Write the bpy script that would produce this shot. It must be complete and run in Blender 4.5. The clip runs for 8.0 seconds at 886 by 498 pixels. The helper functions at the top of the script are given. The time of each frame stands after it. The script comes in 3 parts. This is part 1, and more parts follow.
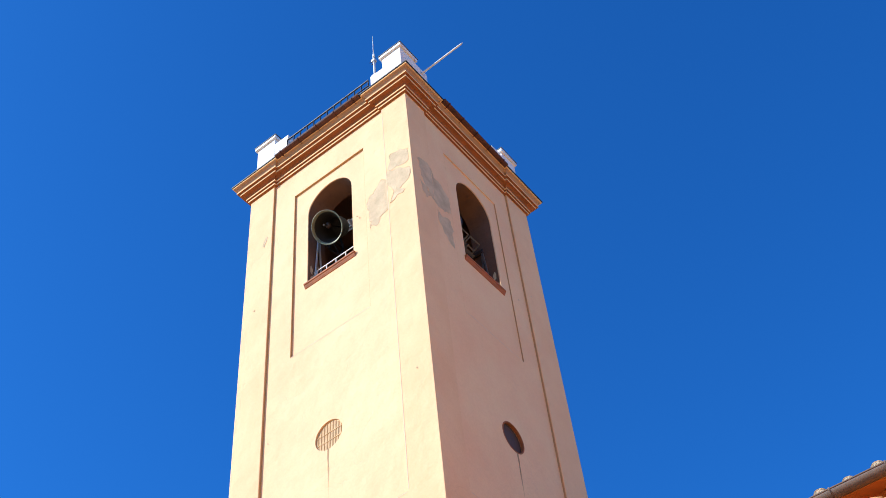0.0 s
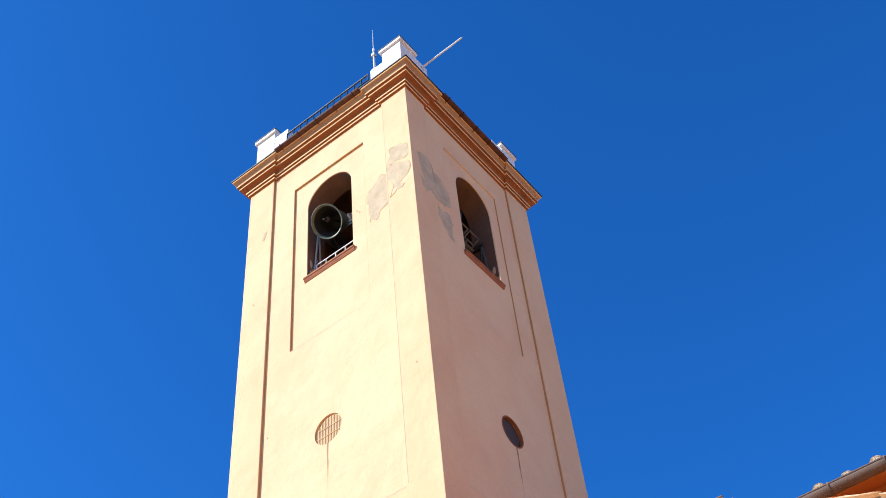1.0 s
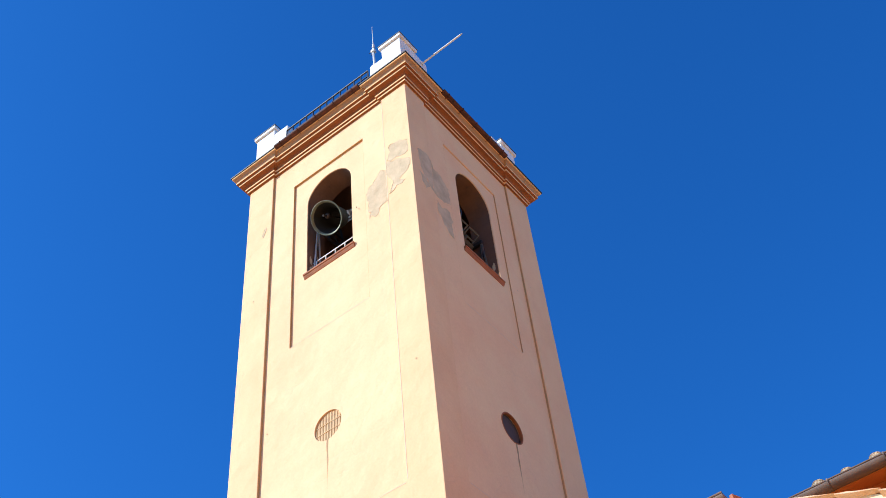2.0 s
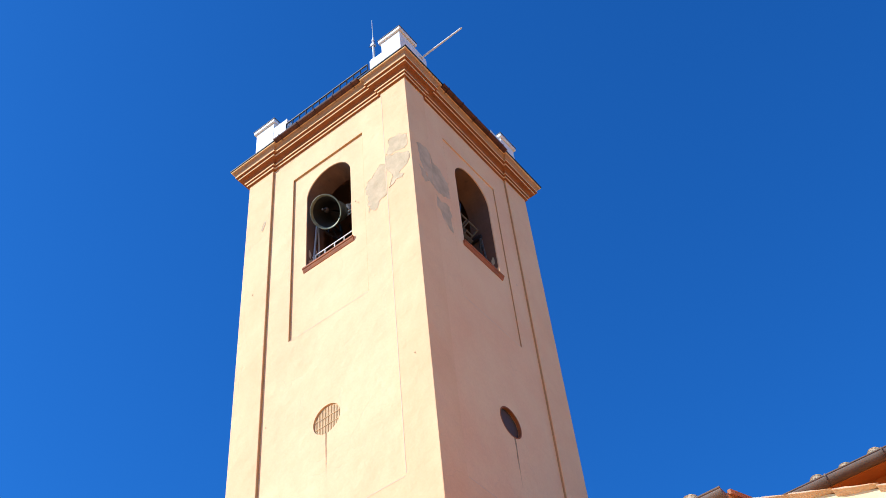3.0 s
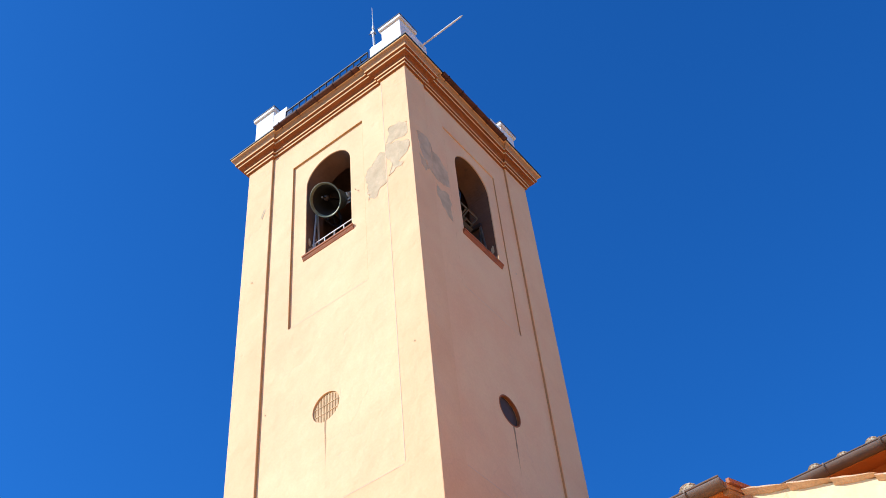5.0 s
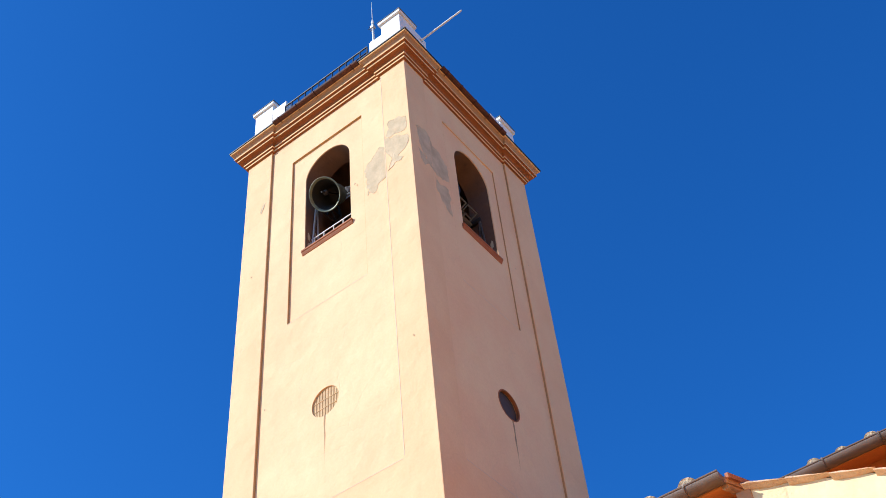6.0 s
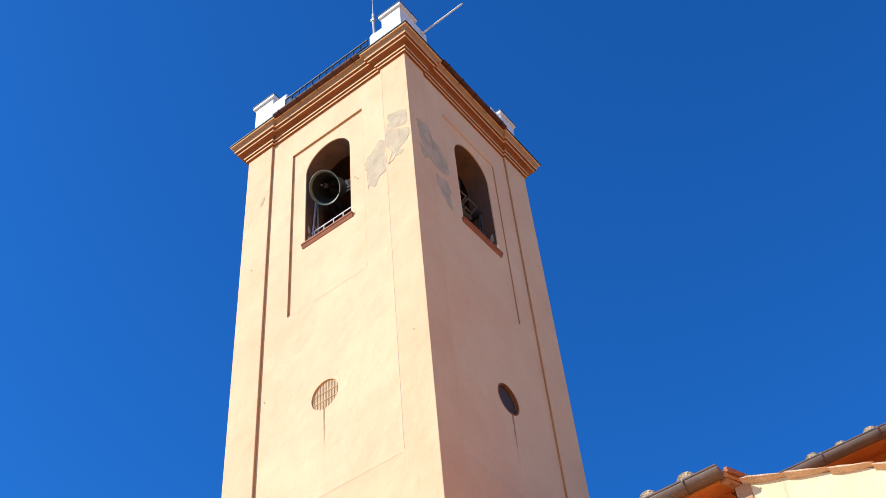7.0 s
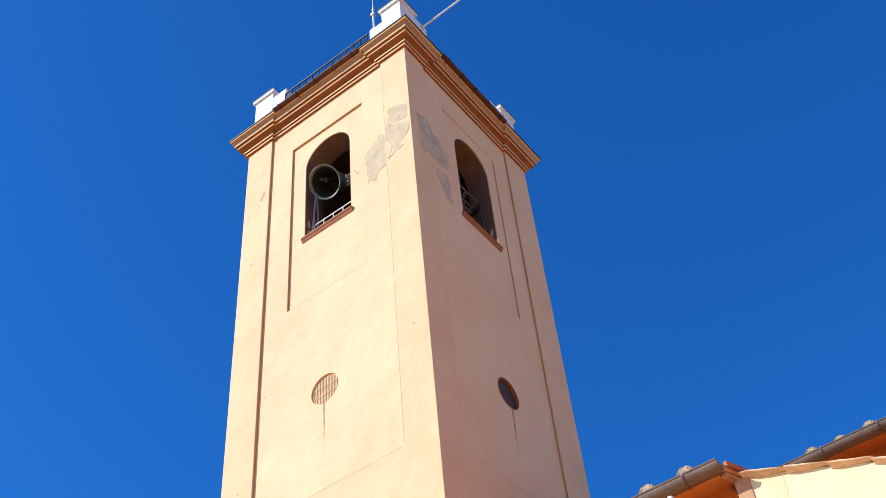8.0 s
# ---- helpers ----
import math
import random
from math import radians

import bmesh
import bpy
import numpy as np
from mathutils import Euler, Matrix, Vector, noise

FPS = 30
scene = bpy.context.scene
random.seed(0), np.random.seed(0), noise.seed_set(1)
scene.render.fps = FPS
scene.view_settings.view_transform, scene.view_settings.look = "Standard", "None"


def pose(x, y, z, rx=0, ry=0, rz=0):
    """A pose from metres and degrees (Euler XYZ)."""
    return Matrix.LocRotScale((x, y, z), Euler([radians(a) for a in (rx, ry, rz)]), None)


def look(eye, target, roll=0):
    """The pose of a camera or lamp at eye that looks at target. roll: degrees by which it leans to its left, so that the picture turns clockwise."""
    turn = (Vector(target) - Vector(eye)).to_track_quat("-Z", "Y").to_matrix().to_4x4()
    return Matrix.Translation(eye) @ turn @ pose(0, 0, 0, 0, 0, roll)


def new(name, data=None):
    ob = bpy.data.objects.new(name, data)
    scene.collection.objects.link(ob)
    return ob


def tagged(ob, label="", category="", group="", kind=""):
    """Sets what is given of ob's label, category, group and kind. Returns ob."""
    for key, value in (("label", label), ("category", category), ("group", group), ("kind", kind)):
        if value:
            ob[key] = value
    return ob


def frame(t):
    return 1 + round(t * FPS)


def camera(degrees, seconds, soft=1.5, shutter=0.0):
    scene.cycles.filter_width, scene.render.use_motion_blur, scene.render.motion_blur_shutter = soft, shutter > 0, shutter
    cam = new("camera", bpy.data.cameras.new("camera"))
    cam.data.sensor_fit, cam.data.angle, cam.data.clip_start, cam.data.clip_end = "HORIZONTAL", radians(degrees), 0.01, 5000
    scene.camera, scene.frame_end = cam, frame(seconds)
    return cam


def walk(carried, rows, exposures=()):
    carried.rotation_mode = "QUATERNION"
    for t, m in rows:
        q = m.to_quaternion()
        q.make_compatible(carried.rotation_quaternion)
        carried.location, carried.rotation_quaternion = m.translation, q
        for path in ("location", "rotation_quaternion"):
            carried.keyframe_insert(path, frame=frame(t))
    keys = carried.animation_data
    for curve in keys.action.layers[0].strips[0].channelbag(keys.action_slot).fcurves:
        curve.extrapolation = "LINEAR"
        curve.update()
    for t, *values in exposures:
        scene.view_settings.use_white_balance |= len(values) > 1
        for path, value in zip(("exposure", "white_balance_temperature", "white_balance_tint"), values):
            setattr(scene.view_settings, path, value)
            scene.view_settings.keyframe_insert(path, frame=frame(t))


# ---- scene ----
# ---------------------------------------------------------------- camera
cam = camera(42.68, 8.0, soft=0.7)
EYE = Vector((7.402, -10.797, 1.6))


def aim(yaw, pitch, roll):
    """Heading (left of +y), tilt up and lean of the hand-held camera."""
    return Matrix.Translation(EYE) @ pose(0, 0, 0, 90 + pitch, 0, yaw) @ pose(0, 0, 0, 0, 0, roll)


PATH = [
    (0.0, 32.731, 49.337, -7.113), (0.5, 32.711, 49.193, -7.090), (1.0, 32.758, 49.053, -6.990),
    (1.5, 32.778, 48.984, -7.000), (3.0, 32.759, 48.575, -6.814), (3.5, 32.782, 48.451, -6.700),
    (4.0, 32.804, 48.299, -6.668), (4.5, 32.834, 48.148, -6.603), (6.0, 32.829, 47.722, -6.545),
    (6.5, 32.871, 47.602, -6.432), (7.0, 32.881, 47.402, -6.340), (7.5, 32.888, 47.289, -6.380),
    (8.0, 32.921, 47.120, -6.290),
]
walk(cam, [(t, aim(a, b, c)) for t, a, b, c in PATH], exposures=[(0.0, 0.55), (4.0, 0.47), (8.0, 0.40)])

# ---------------------------------------------------------------- sky and sun
SUN_AZ = 222.0      # degrees clockwise from +y
SUN_EL = 33.0
sun_dir = Vector((math.sin(radians(SUN_AZ)) * math.cos(radians(SUN_EL)),
                  math.cos(radians(SUN_AZ)) * math.cos(radians(SUN_EL)), math.sin(radians(SUN_EL))))
world = bpy.data.worlds.new("sky")
scene.world = world
world.use_nodes = True
wt = world.node_tree
wt.nodes.clear()
w_out = wt.nodes.new("ShaderNodeOutputWorld")
w_bg = wt.nodes.new("ShaderNodeBackground")
w_sky = wt.nodes.new("ShaderNodeTexSky")
w_sky.sky_type = "NISHITA"
w_sky.sun_disc = False
w_sky.sun_elevation = radians(SUN_EL)
w_sky.sun_rotation = radians(SUN_AZ)
w_sky.altitude = 200
w_sky.air_density = 0.9
w_sky.dust_density = 0.7
w_sky.ozone_density = 2.0
w_hue = wt.nodes.new("ShaderNodeHueSaturation")
w_hue.inputs["Saturation"].default_value = 1.22
w_deep = wt.nodes.new("ShaderNodeMixRGB")      # a deep, clear blue
w_deep.blend_type = "MULTIPLY"
w_deep.inputs["Fac"].default_value = 1.0
w_deep.inputs["Color2"].default_value = (0.17, 0.65, 1.12, 1)
w_bg.inputs["Strength"].default_value = 0.15
wt.links.new(w_sky.outputs["Color"], w_hue.inputs["Color"])
wt.links.new(w_hue.outputs["Color"], w_deep.inputs["Color1"])
wt.links.new(w_deep.outputs["Color"], w_bg.inputs["Color"])
wt.links.new(w_bg.outputs["Background"], w_out.inputs["Surface"])

sun = new("sun", bpy.data.lights.new("sun", "SUN"))
sun.data.energy = 4.2
sun.data.angle = radians(0.5)
sun.data.color = (1.0, 0.985, 0.97)
sun.matrix_world = look(sun_dir * 60, (0, 0, 0))


# ---------------------------------------------------------------- materials
def material(name, base, dark, rough=0.85, scale=1.5, fine=40.0, bump=0.15, metal=0.0, streak=0.0, spot=0.5, light=None, vary=0.0):
    """Two colours mixed by broad clouds, with fine grain and relief; streak stretches the clouds downwards."""
    m = bpy.data.materials.new(name)
    m.use_nodes = True
    t = m.node_tree
    bs = t.nodes["Principled BSDF"]
    tc = t.nodes.new("ShaderNodeTexCoord")
    mp = t.nodes.new("ShaderNodeMapping")
    mp.inputs["Scale"].default_value = (1, 1, 1 - streak)
    t.links.new(tc.outputs["Object"], mp.inputs["Vector"])
    n1 = t.nodes.new("ShaderNodeTexNoise")
    n1.inputs["Scale"].default_value = scale
    n1.inputs["Detail"].default_value = 8
    n1.inputs["Roughness"].default_value = 0.62
    t.links.new(mp.outputs["Vector"], n1.inputs["Vector"])
    ramp = t.nodes.new("ShaderNodeMapRange")
    ramp.inputs["From Min"].default_value = spot - 0.22
    ramp.inputs["From Max"].default_value = spot + 0.22
    t.links.new(n1.outputs["Fac"], ramp.inputs["Value"])
    mix = t.nodes.new("ShaderNodeMixRGB")
    mix.inputs["Color1"].default_value = (*dark, 1)
    mix.inputs["Color2"].default_value = (*base, 1)
    t.links.new(ramp.outputs["Result"], mix.inputs["Fac"])
    n2 = t.nodes.new("ShaderNodeTexNoise")
    n2.inputs["Scale"].default_value = fine
    n2.inputs["Detail"].default_value = 5
    t.links.new(tc.outputs["Object"], n2.inputs["Vector"])
    grain = t.nodes.new("ShaderNodeMapRange")
    grain.inputs["From Min"].default_value = 0.3
    grain.inputs["From Max"].default_value = 0.7
    grain.inputs["To Min"].default_value = 0.95
    grain.inputs["To Max"].default_value = 1.035
    t.links.new(n2.outputs["Fac"], grain.inputs["Value"])
    mul = t.nodes.new("ShaderNodeMixRGB")
    mul.blend_type = "MULTIPLY"
    mul.inputs["Fac"].default_value = 1.0
    t.links.new(mix.outputs["Color"], mul.inputs["Color1"])
    t.links.new(grain.outputs["Result"], mul.inputs["Color2"])
    col = mul
    if vary:
        inf = t.nodes.new("ShaderNodeObjectInfo")
        vr = t.nodes.new("ShaderNodeMapRange")
        vr.inputs["To Min"].default_value = 1 - vary
        vr.inputs["To Max"].default_value = 1 + vary
        t.links.new(inf.outputs["Random"], vr.inputs["Value"])
        vm = t.nodes.new("ShaderNodeMixRGB")
        vm.blend_type = "MULTIPLY"
        vm.inputs["Fac"].default_value = 1.0
        t.links.new(mul.outputs["Color"], vm.inputs["Color1"])
        t.links.new(vr.outputs["Result"], vm.inputs["Color2"])
        col = vm
    t.links.new(col.outputs["Color"], bs.inputs["Base Color"])
    bs.inputs["Roughness"].default_value = rough
    bs.inputs["Metallic"].default_value = metal
    add = t.nodes.new("ShaderNodeMath")
    add.operation = "MULTIPLY_ADD"
    add.inputs[1].default_value = 3.0
    t.links.new(n1.outputs["Fac"], add.inputs[0])
    t.links.new(n2.outputs["Fac"], add.inputs[2])
    bp = t.nodes.new("ShaderNodeBump")
    bp.inputs["Strength"].default_value = bump
    bp.inputs["Distance"].default_value = 0.02
    t.links.new(add.outputs["Value"], bp.inputs["Height"])
    t.links.new(bp.outputs["Normal"], bs.inputs["Normal"])
    return m



def plaster(name, base, wash, stain_col, stain=0.22):
    """Hand-trowelled painted plaster: cream and pinker clouds, faint runs of rain, hairline cracks, soft undulation."""
    m = bpy.data.materials.new(name)
    m.use_nodes = True
    t = m.node_tree
    bs = t.nodes["Principled BSDF"]
    bs.inputs["Roughness"].default_value = 0.92
    tc = t.nodes.new("ShaderNodeTexCoord")

    def tex(scale, detail, squash=1.0, rough=0.6, shift=0.0):
        mp = t.nodes.new("ShaderNodeMapping")
        mp.inputs["Scale"].default_value = (1, 1, squash)
        mp.inputs["Location"].default_value = (shift, shift, shift)
        n = t.nodes.new("ShaderNodeTexNoise")
        n.inputs["Scale"].default_value = scale
        n.inputs["Detail"].default_value = detail
        n.inputs["Roughness"].default_value = rough
        t.links.new(tc.outputs["Object"], mp.inputs["Vector"])
        t.links.new(mp.outputs["Vector"], n.inputs["Vector"])
        return n.outputs["Fac"]

    def span(src, a, b, lo=0.0, hi=1.0):
        r = t.nodes.new("ShaderNodeMapRange")
        for k, v in (("From Min", a), ("From Max", b), ("To Min", lo), ("To Max", hi)):
            r.inputs[k].default_value = v
        t.links.new(src, r.inputs["Value"])
        return r.outputs["Result"]

    def calc(op, a, b):
        n = t.nodes.new("ShaderNodeMath")
        n.operation = op
        for i, v in enumerate((a, b)):
            if isinstance(v, float):
                n.inputs[i].default_value = v
            else:
                t.links.new(v, n.inputs[i])
        return n.outputs["Value"]

    def blend(fac, c1, c2, mode="MIX"):
        n = t.nodes.new("ShaderNodeMixRGB")
        n.blend_type = mode
        for k, v in (("Fac", fac), ("Color1", c1), ("Color2", c2)):
            if isinstance(v, float):
                n.inputs[k].default_value = v
            elif isinstance(v, tuple):
                n.inputs[k].default_value = (*v, 1)
            else:
                t.links.new(v, n.inputs[k])
        return n.outputs["Color"]

    clouds = tex(0.75, 7, 0.8, 0.62)
    runs = tex(5.0, 5, 0.10, 0.6, 3.0)
    blots = tex(3.2, 8, 0.7, 0.7, 7.0)
    grain = tex(26.0, 5)
    trowel = tex(2.4, 4, 1.0, 0.5, 5.0)
    col = blend(span(clouds, 0.36, 0.64), base, wash)
    spots = calc("MULTIPLY", span(runs, 0.52, 0.80), span(blots, 0.44, 0.66))
    col = blend(calc("MULTIPLY", spots, stain), col, stain_col)
    warp = t.nodes.new("ShaderNodeVectorMath")
    warp.operation = "MULTIPLY_ADD"
    wn = t.nodes.new("ShaderNodeTexNoise")
    wn.inputs["Scale"].default_value = 1.3
    wn.inputs["Detail"].default_value = 6
    t.links.new(tc.outputs["Object"], wn.inputs["Vector"])
    t.links.new(wn.outputs["Color"], warp.inputs[0])
    warp.inputs[1].default_value = (0.9, 0.9, 0.9)
    t.links.new(tc.outputs["Object"], warp.inputs[2])
    vo = t.nodes.new("ShaderNodeTexVoronoi")
    vo.feature = "DISTANCE_TO_EDGE"
    vo.inputs["Scale"].default_value = 0.75
    t.links.new(warp.outputs["Vector"], vo.inputs["Vector"])
    crack = calc("MULTIPLY", span(vo.outputs["Distance"], 0.0, 0.011, 1.0, 0.0), span(tex(0.9, 3, 1.0, 0.5, 11.0), 0.52, 0.60))
    col = blend(calc("MULTIPLY", crack, 0.22), col, stain_col)
    col = blend(1.0, col, span(grain, 0.3, 0.7, 0.96, 1.03), "MULTIPLY")
    t.links.new(col, bs.inputs["Base Color"])
    high = calc("ADD", calc("MULTIPLY", trowel, 5.0), calc("MULTIPLY", grain, 0.5))
    high = calc("ADD", high, calc("MULTIPLY", blots, 1.2))
    high = calc("SUBTRACT", high, calc("MULTIPLY", crack, 0.5))
    bp = t.nodes.new("ShaderNodeBump")
    bp.inputs["Strength"].default_value = 0.32
    bp.inputs["Distance"].default_value = 0.02
    t.links.new(high, bp.inputs["Height"])
    t.links.new(bp.outputs["Normal"], bs.inputs["Normal"])
    return m


def streak_paint(name, colour):
    """A thin run of rusty water that thins out downwards and lets the wall show through."""
    m = material(name, colour, tuple(c * 0.8 for c in colour), 0.95, 6, 40, 0.2)
    t = m.node_tree
    tc = t.nodes.new("ShaderNodeTexCoord")
    sep = t.nodes.new("ShaderNodeSeparateXYZ")
    t.links.new(tc.outputs["Generated"], sep.inputs[0])
    fade = t.nodes.new("ShaderNodeMapRange")
    fade.inputs["From Min"].default_value = 0.0
    fade.inputs["From Max"].default_value = 1.0
    fade.inputs["To Min"].default_value = 0.0
    fade.inputs["To Max"].default_value = 0.72
    fade.interpolation_type = "SMOOTHSTEP"
    t.links.new(sep.outputs["Z"], fade.inputs["Value"])
    t.links.new(fade.outputs["Result"], t.nodes["Principled BSDF"].inputs["Alpha"])
    return m


PLASTER = plaster("peach_plaster", (0.82, 0.568, 0.314), (0.80, 0.495, 0.268), (0.66, 0.46, 0.29))
PILASTER = plaster("pilaster_plaster", (0.81, 0.545, 0.295), (0.77, 0.475, 0.250), (0.62, 0.41, 0.24))
TRIM = material("cream_trim", (0.82, 0.52, 0.25), (0.74, 0.44, 0.19), 0.85, 1.8, 35, 0.2, streak=0.3)
BARE = material("bare_render", (0.69, 0.53, 0.33), (0.45, 0.34, 0.205), 0.95, 3.2, 38, 0.6)
WHITE = material("white_paint", (0.80, 0.79, 0.76), (0.70, 0.68, 0.64), 0.8, 1.6, 40, 0.2, streak=0.5)
COPPER = material("rust_brown_sheet", (0.115, 0.030, 0.014), (0.05, 0.016, 0.009), 0.7, 7.0, 60, 0.15)
DARKMETAL = material("dark_metal", (0.05, 0.048, 0.05), (0.03, 0.03, 0.032), 0.45, 6, 60, 0.1, metal=0.6)
SILLM = material("brick_red_sill", (0.40, 0.125, 0.032), (0.24, 0.07, 0.02), 0.72, 5, 50, 0.3)
GRILLE = material("ochre_grille", (0.70, 0.46, 0.22), (0.52, 0.32, 0.14), 0.7, 8, 60, 0.2)
MESHDARK = material("dark_screen", (0.085, 0.05, 0.035), (0.05, 0.032, 0.024), 0.8, 8, 60, 0.2)
BRONZE = material("bronze_patina", (0.20, 0.235, 0.17), (0.09, 0.085, 0.055), 0.5, 5, 40, 0.25, metal=0.55)
SHEET = material("black_sheet_metal", (0.03, 0.025, 0.022), (0.018, 0.016, 0.015), 0.5, 5, 60, 0.1)
# Terracotta, deepened further to stand for shade under the cornice bands
COVE = material("terracotta_cove", (0.345, 0.112, 0.032), (0.25, 0.08, 0.022), 0.88, 2.5, 40, 0.2, streak=0.3)
REVEAL = material("ochre_brown_reveal", (0.55, 0.32, 0.14), (0.45, 0.25, 0.105), 0.88, 2.5, 40, 0.2, streak=0.5)
BELLDARK = material("dark_bell_inside", (0.016, 0.016, 0.013), (0.009, 0.009, 0.008), 0.75, 6, 40, 0.2, metal=0.2)
IRON = material("black_iron", (0.03, 0.028, 0.028), (0.05, 0.035, 0.028), 0.55, 6, 50, 0.2, metal=0.4)
# Handrail grey; in the shaded arch it is the pale steel darkened for shade
GREYSTEEL = material("dark_toned_steel", (0.17, 0.165, 0.155), (0.085, 0.08, 0.075), 0.5, 7, 60, 0.2, metal=0.2)
LEAD = material("grey_lead_flashing", (0.13, 0.135, 0.135), (0.08, 0.085, 0.085), 0.6, 5, 50, 0.2, metal=0.3)
STEEL = material("galvanised_steel", (0.62, 0.62, 0.60), (0.48, 0.48, 0.47), 0.45, 8, 60, 0.1, metal=0.3)
# Plaster with black stains, base darkened to stand for shade in the belfry
SHADE_PLASTER = plaster("shade_dark_plaster", (0.21, 0.105, 0.058), (0.115, 0.06, 0.038), (0.035, 0.03, 0.028), stain=0.8)
VERGE = material("peach_verge_tile", (0.84, 0.57, 0.35), (0.64, 0.38, 0.20), 0.88, 9, 50, 0.6, vary=0.10)
# Tan of the verge moulding; on the wall strip it stands for shadow
CORNER_TONE = material("corner_tone", (0.55, 0.31, 0.17), (0.44, 0.24, 0.12), 0.9, 4, 30, 0.4)
FLAKE = material("paint_flake_edge", (0.80, 0.60, 0.40), (0.70, 0.50, 0.32), 0.95, 6, 40, 0.2)
STAIN = streak_paint("rusty_streak", (0.46, 0.30, 0.16))
# Tan set dark to carry the shade on the cornice's top moulding
MOULDING_SHADE = material("tan_moulding_shade", (0.46, 0.27, 0.145), (0.38, 0.21, 0.105), 0.88, 2.2, 40, 0.25, streak=0.3)
# Greyer plaster tone that stands for thin shadow lines at the edges
EDGE_LINE = material("edge_shadow_tone", (0.74, 0.57, 0.39), (0.62, 0.46, 0.31), 0.95, 5, 40, 0.3)
CREAM = plaster("cream_plaster", (0.80, 0.68, 0.42), (0.74, 0.58, 0.33), (0.60, 0.40, 0.20), stain=0.5)
ORANGE = material("orange_plaster", (0.64, 0.22, 0.04), (0.54, 0.17, 0.03), 0.88, 1.2, 30, 0.2, streak=0.3)
CLAY = material("clay_tile", (0.56, 0.31, 0.18), (0.38, 0.20, 0.12), 0.88, 6, 50, 0.5, vary=0.18)
CLAYOLD = material("weathered_clay_tile", (0.58, 0.44, 0.29), (0.33, 0.22, 0.13), 0.92, 14, 60, 0.8, vary=0.15)
CLAYRED = material("red_clay_edge", (0.50, 0.20, 0.105), (0.36, 0.13, 0.065), 0.85, 6, 50, 0.4)
MORTAR = material("lime_mortar", (0.68, 0.57, 0.40), (0.38, 0.26, 0.15), 0.95, 16, 70, 0.8)
GUTTER = material("brown_gutter", (0.21, 0.14, 0.10), (0.13, 0.085, 0.06), 0.45, 4, 60, 0.12, metal=0.15)
PAVING = material("stone_paving", (0.60, 0.355, 0.185), (0.50, 0.29, 0.15), 0.9, 0.8, 20, 0.3)
# Colour of the added walls, chosen for the warm light they bounce
OCHRE = material("ochre_bounce_wall", (0.82, 0.41, 0.115), (0.74, 0.35, 0.095), 0.9, 0.7, 25, 0.2, streak=0.4)


# ---------------------------------------------------------------- mesh helpers
def link(name, bm, mat, parent=None, label="", smooth=False):
    me = bpy.data.meshes.new(name)
    bmesh.ops.recalc_face_normals(bm, faces=bm.faces)
    bm.to_mesh(me)
    bm.free()
    if mat:
        me.materials.append(mat)
    if smooth:
        for p in me.polygons:
            p.use_smooth = True
    ob = new(name, me)
    if parent:
        ob.parent = parent
    if label:
        ob["label"] = label
    return ob


def part(name, bm, mat, parent, label="", smooth=False):
    return link(name, bm, mat, parent, label, smooth)


def thing(name, label, category, group="", kind="", at=(0, 0, 0)):
    ob = new(name)
    ob.location = at
    ob.empty_display_size = 0.2
    return tagged(ob, label, category, group, kind)


def box(lo, hi, bevel=0.0, bm=None, seg=2):
    bm = bm or bmesh.new()
    lo, hi = Vector(lo), Vector(hi)
    r = bmesh.ops.create_cube(bm, size=1.0)
    for v in r["verts"]:
        v.co = Vector(((lo[i] + hi[i]) / 2 + v.co[i] * (hi[i] - lo[i]) for i in range(3)))
    if bevel:
        vs = set(r["verts"])
        es = [e for e in bm.edges if e.verts[0] in vs and e.verts[1] in vs]
        bmesh.ops.bevel(bm, geom=es, offset=bevel, segments=seg, profile=0.6, affect="EDGES")
    return bm


def rod(a, b, r, bm=None, n=8, r2=None):
    """A round bar from a to b."""
    bm = bm or bmesh.new()
    a, b = Vector(a), Vector(b)
    m = Matrix.Translation((a + b) / 2) @ (b - a).to_track_quat("Z", "Y").to_matrix().to_4x4()
    bmesh.ops.create_cone(bm, cap_ends=True, segments=n, radius1=r, radius2=r if r2 is None else r2,
                          depth=(b - a).length, matrix=m)
    return bm


def bar(a, b, w, h, bm=None, up=(0, 0, 1)):
    """A square bar from a to b."""
    bm = bm or bmesh.new()
    a, b = Vector(a), Vector(b)
    d = (b - a).normalized()
    s = d.cross(Vector(up)).normalized()
    u = s.cross(d)
    m = Matrix((s, d, u)).transposed().to_4x4()
    m.translation = (a + b) / 2
    bmesh.ops.create_cube(bm, size=1.0, matrix=m @ Matrix.Diagonal((w, (b - a).length, h, 1)))
    return bm


def lathe(profile, n=40, m=Matrix.Identity(4), bm=None):
    """Turns (radius, height) points round the z axis, then puts them at m."""
    bm = bm or bmesh.new()
    rings = []
    for r, z in profile:
        rings.append([bm.verts.new(m @ Vector((r * math.cos(2 * math.pi * i / n), r * math.sin(2 * math.pi * i / n), z))) for i in range(n)])
    for a, b in zip(rings, rings[1:]):
        for i in range(n):
            j = (i + 1) % n
            bm.faces.new((a[i], a[j], b[j], b[i]))
    return bm


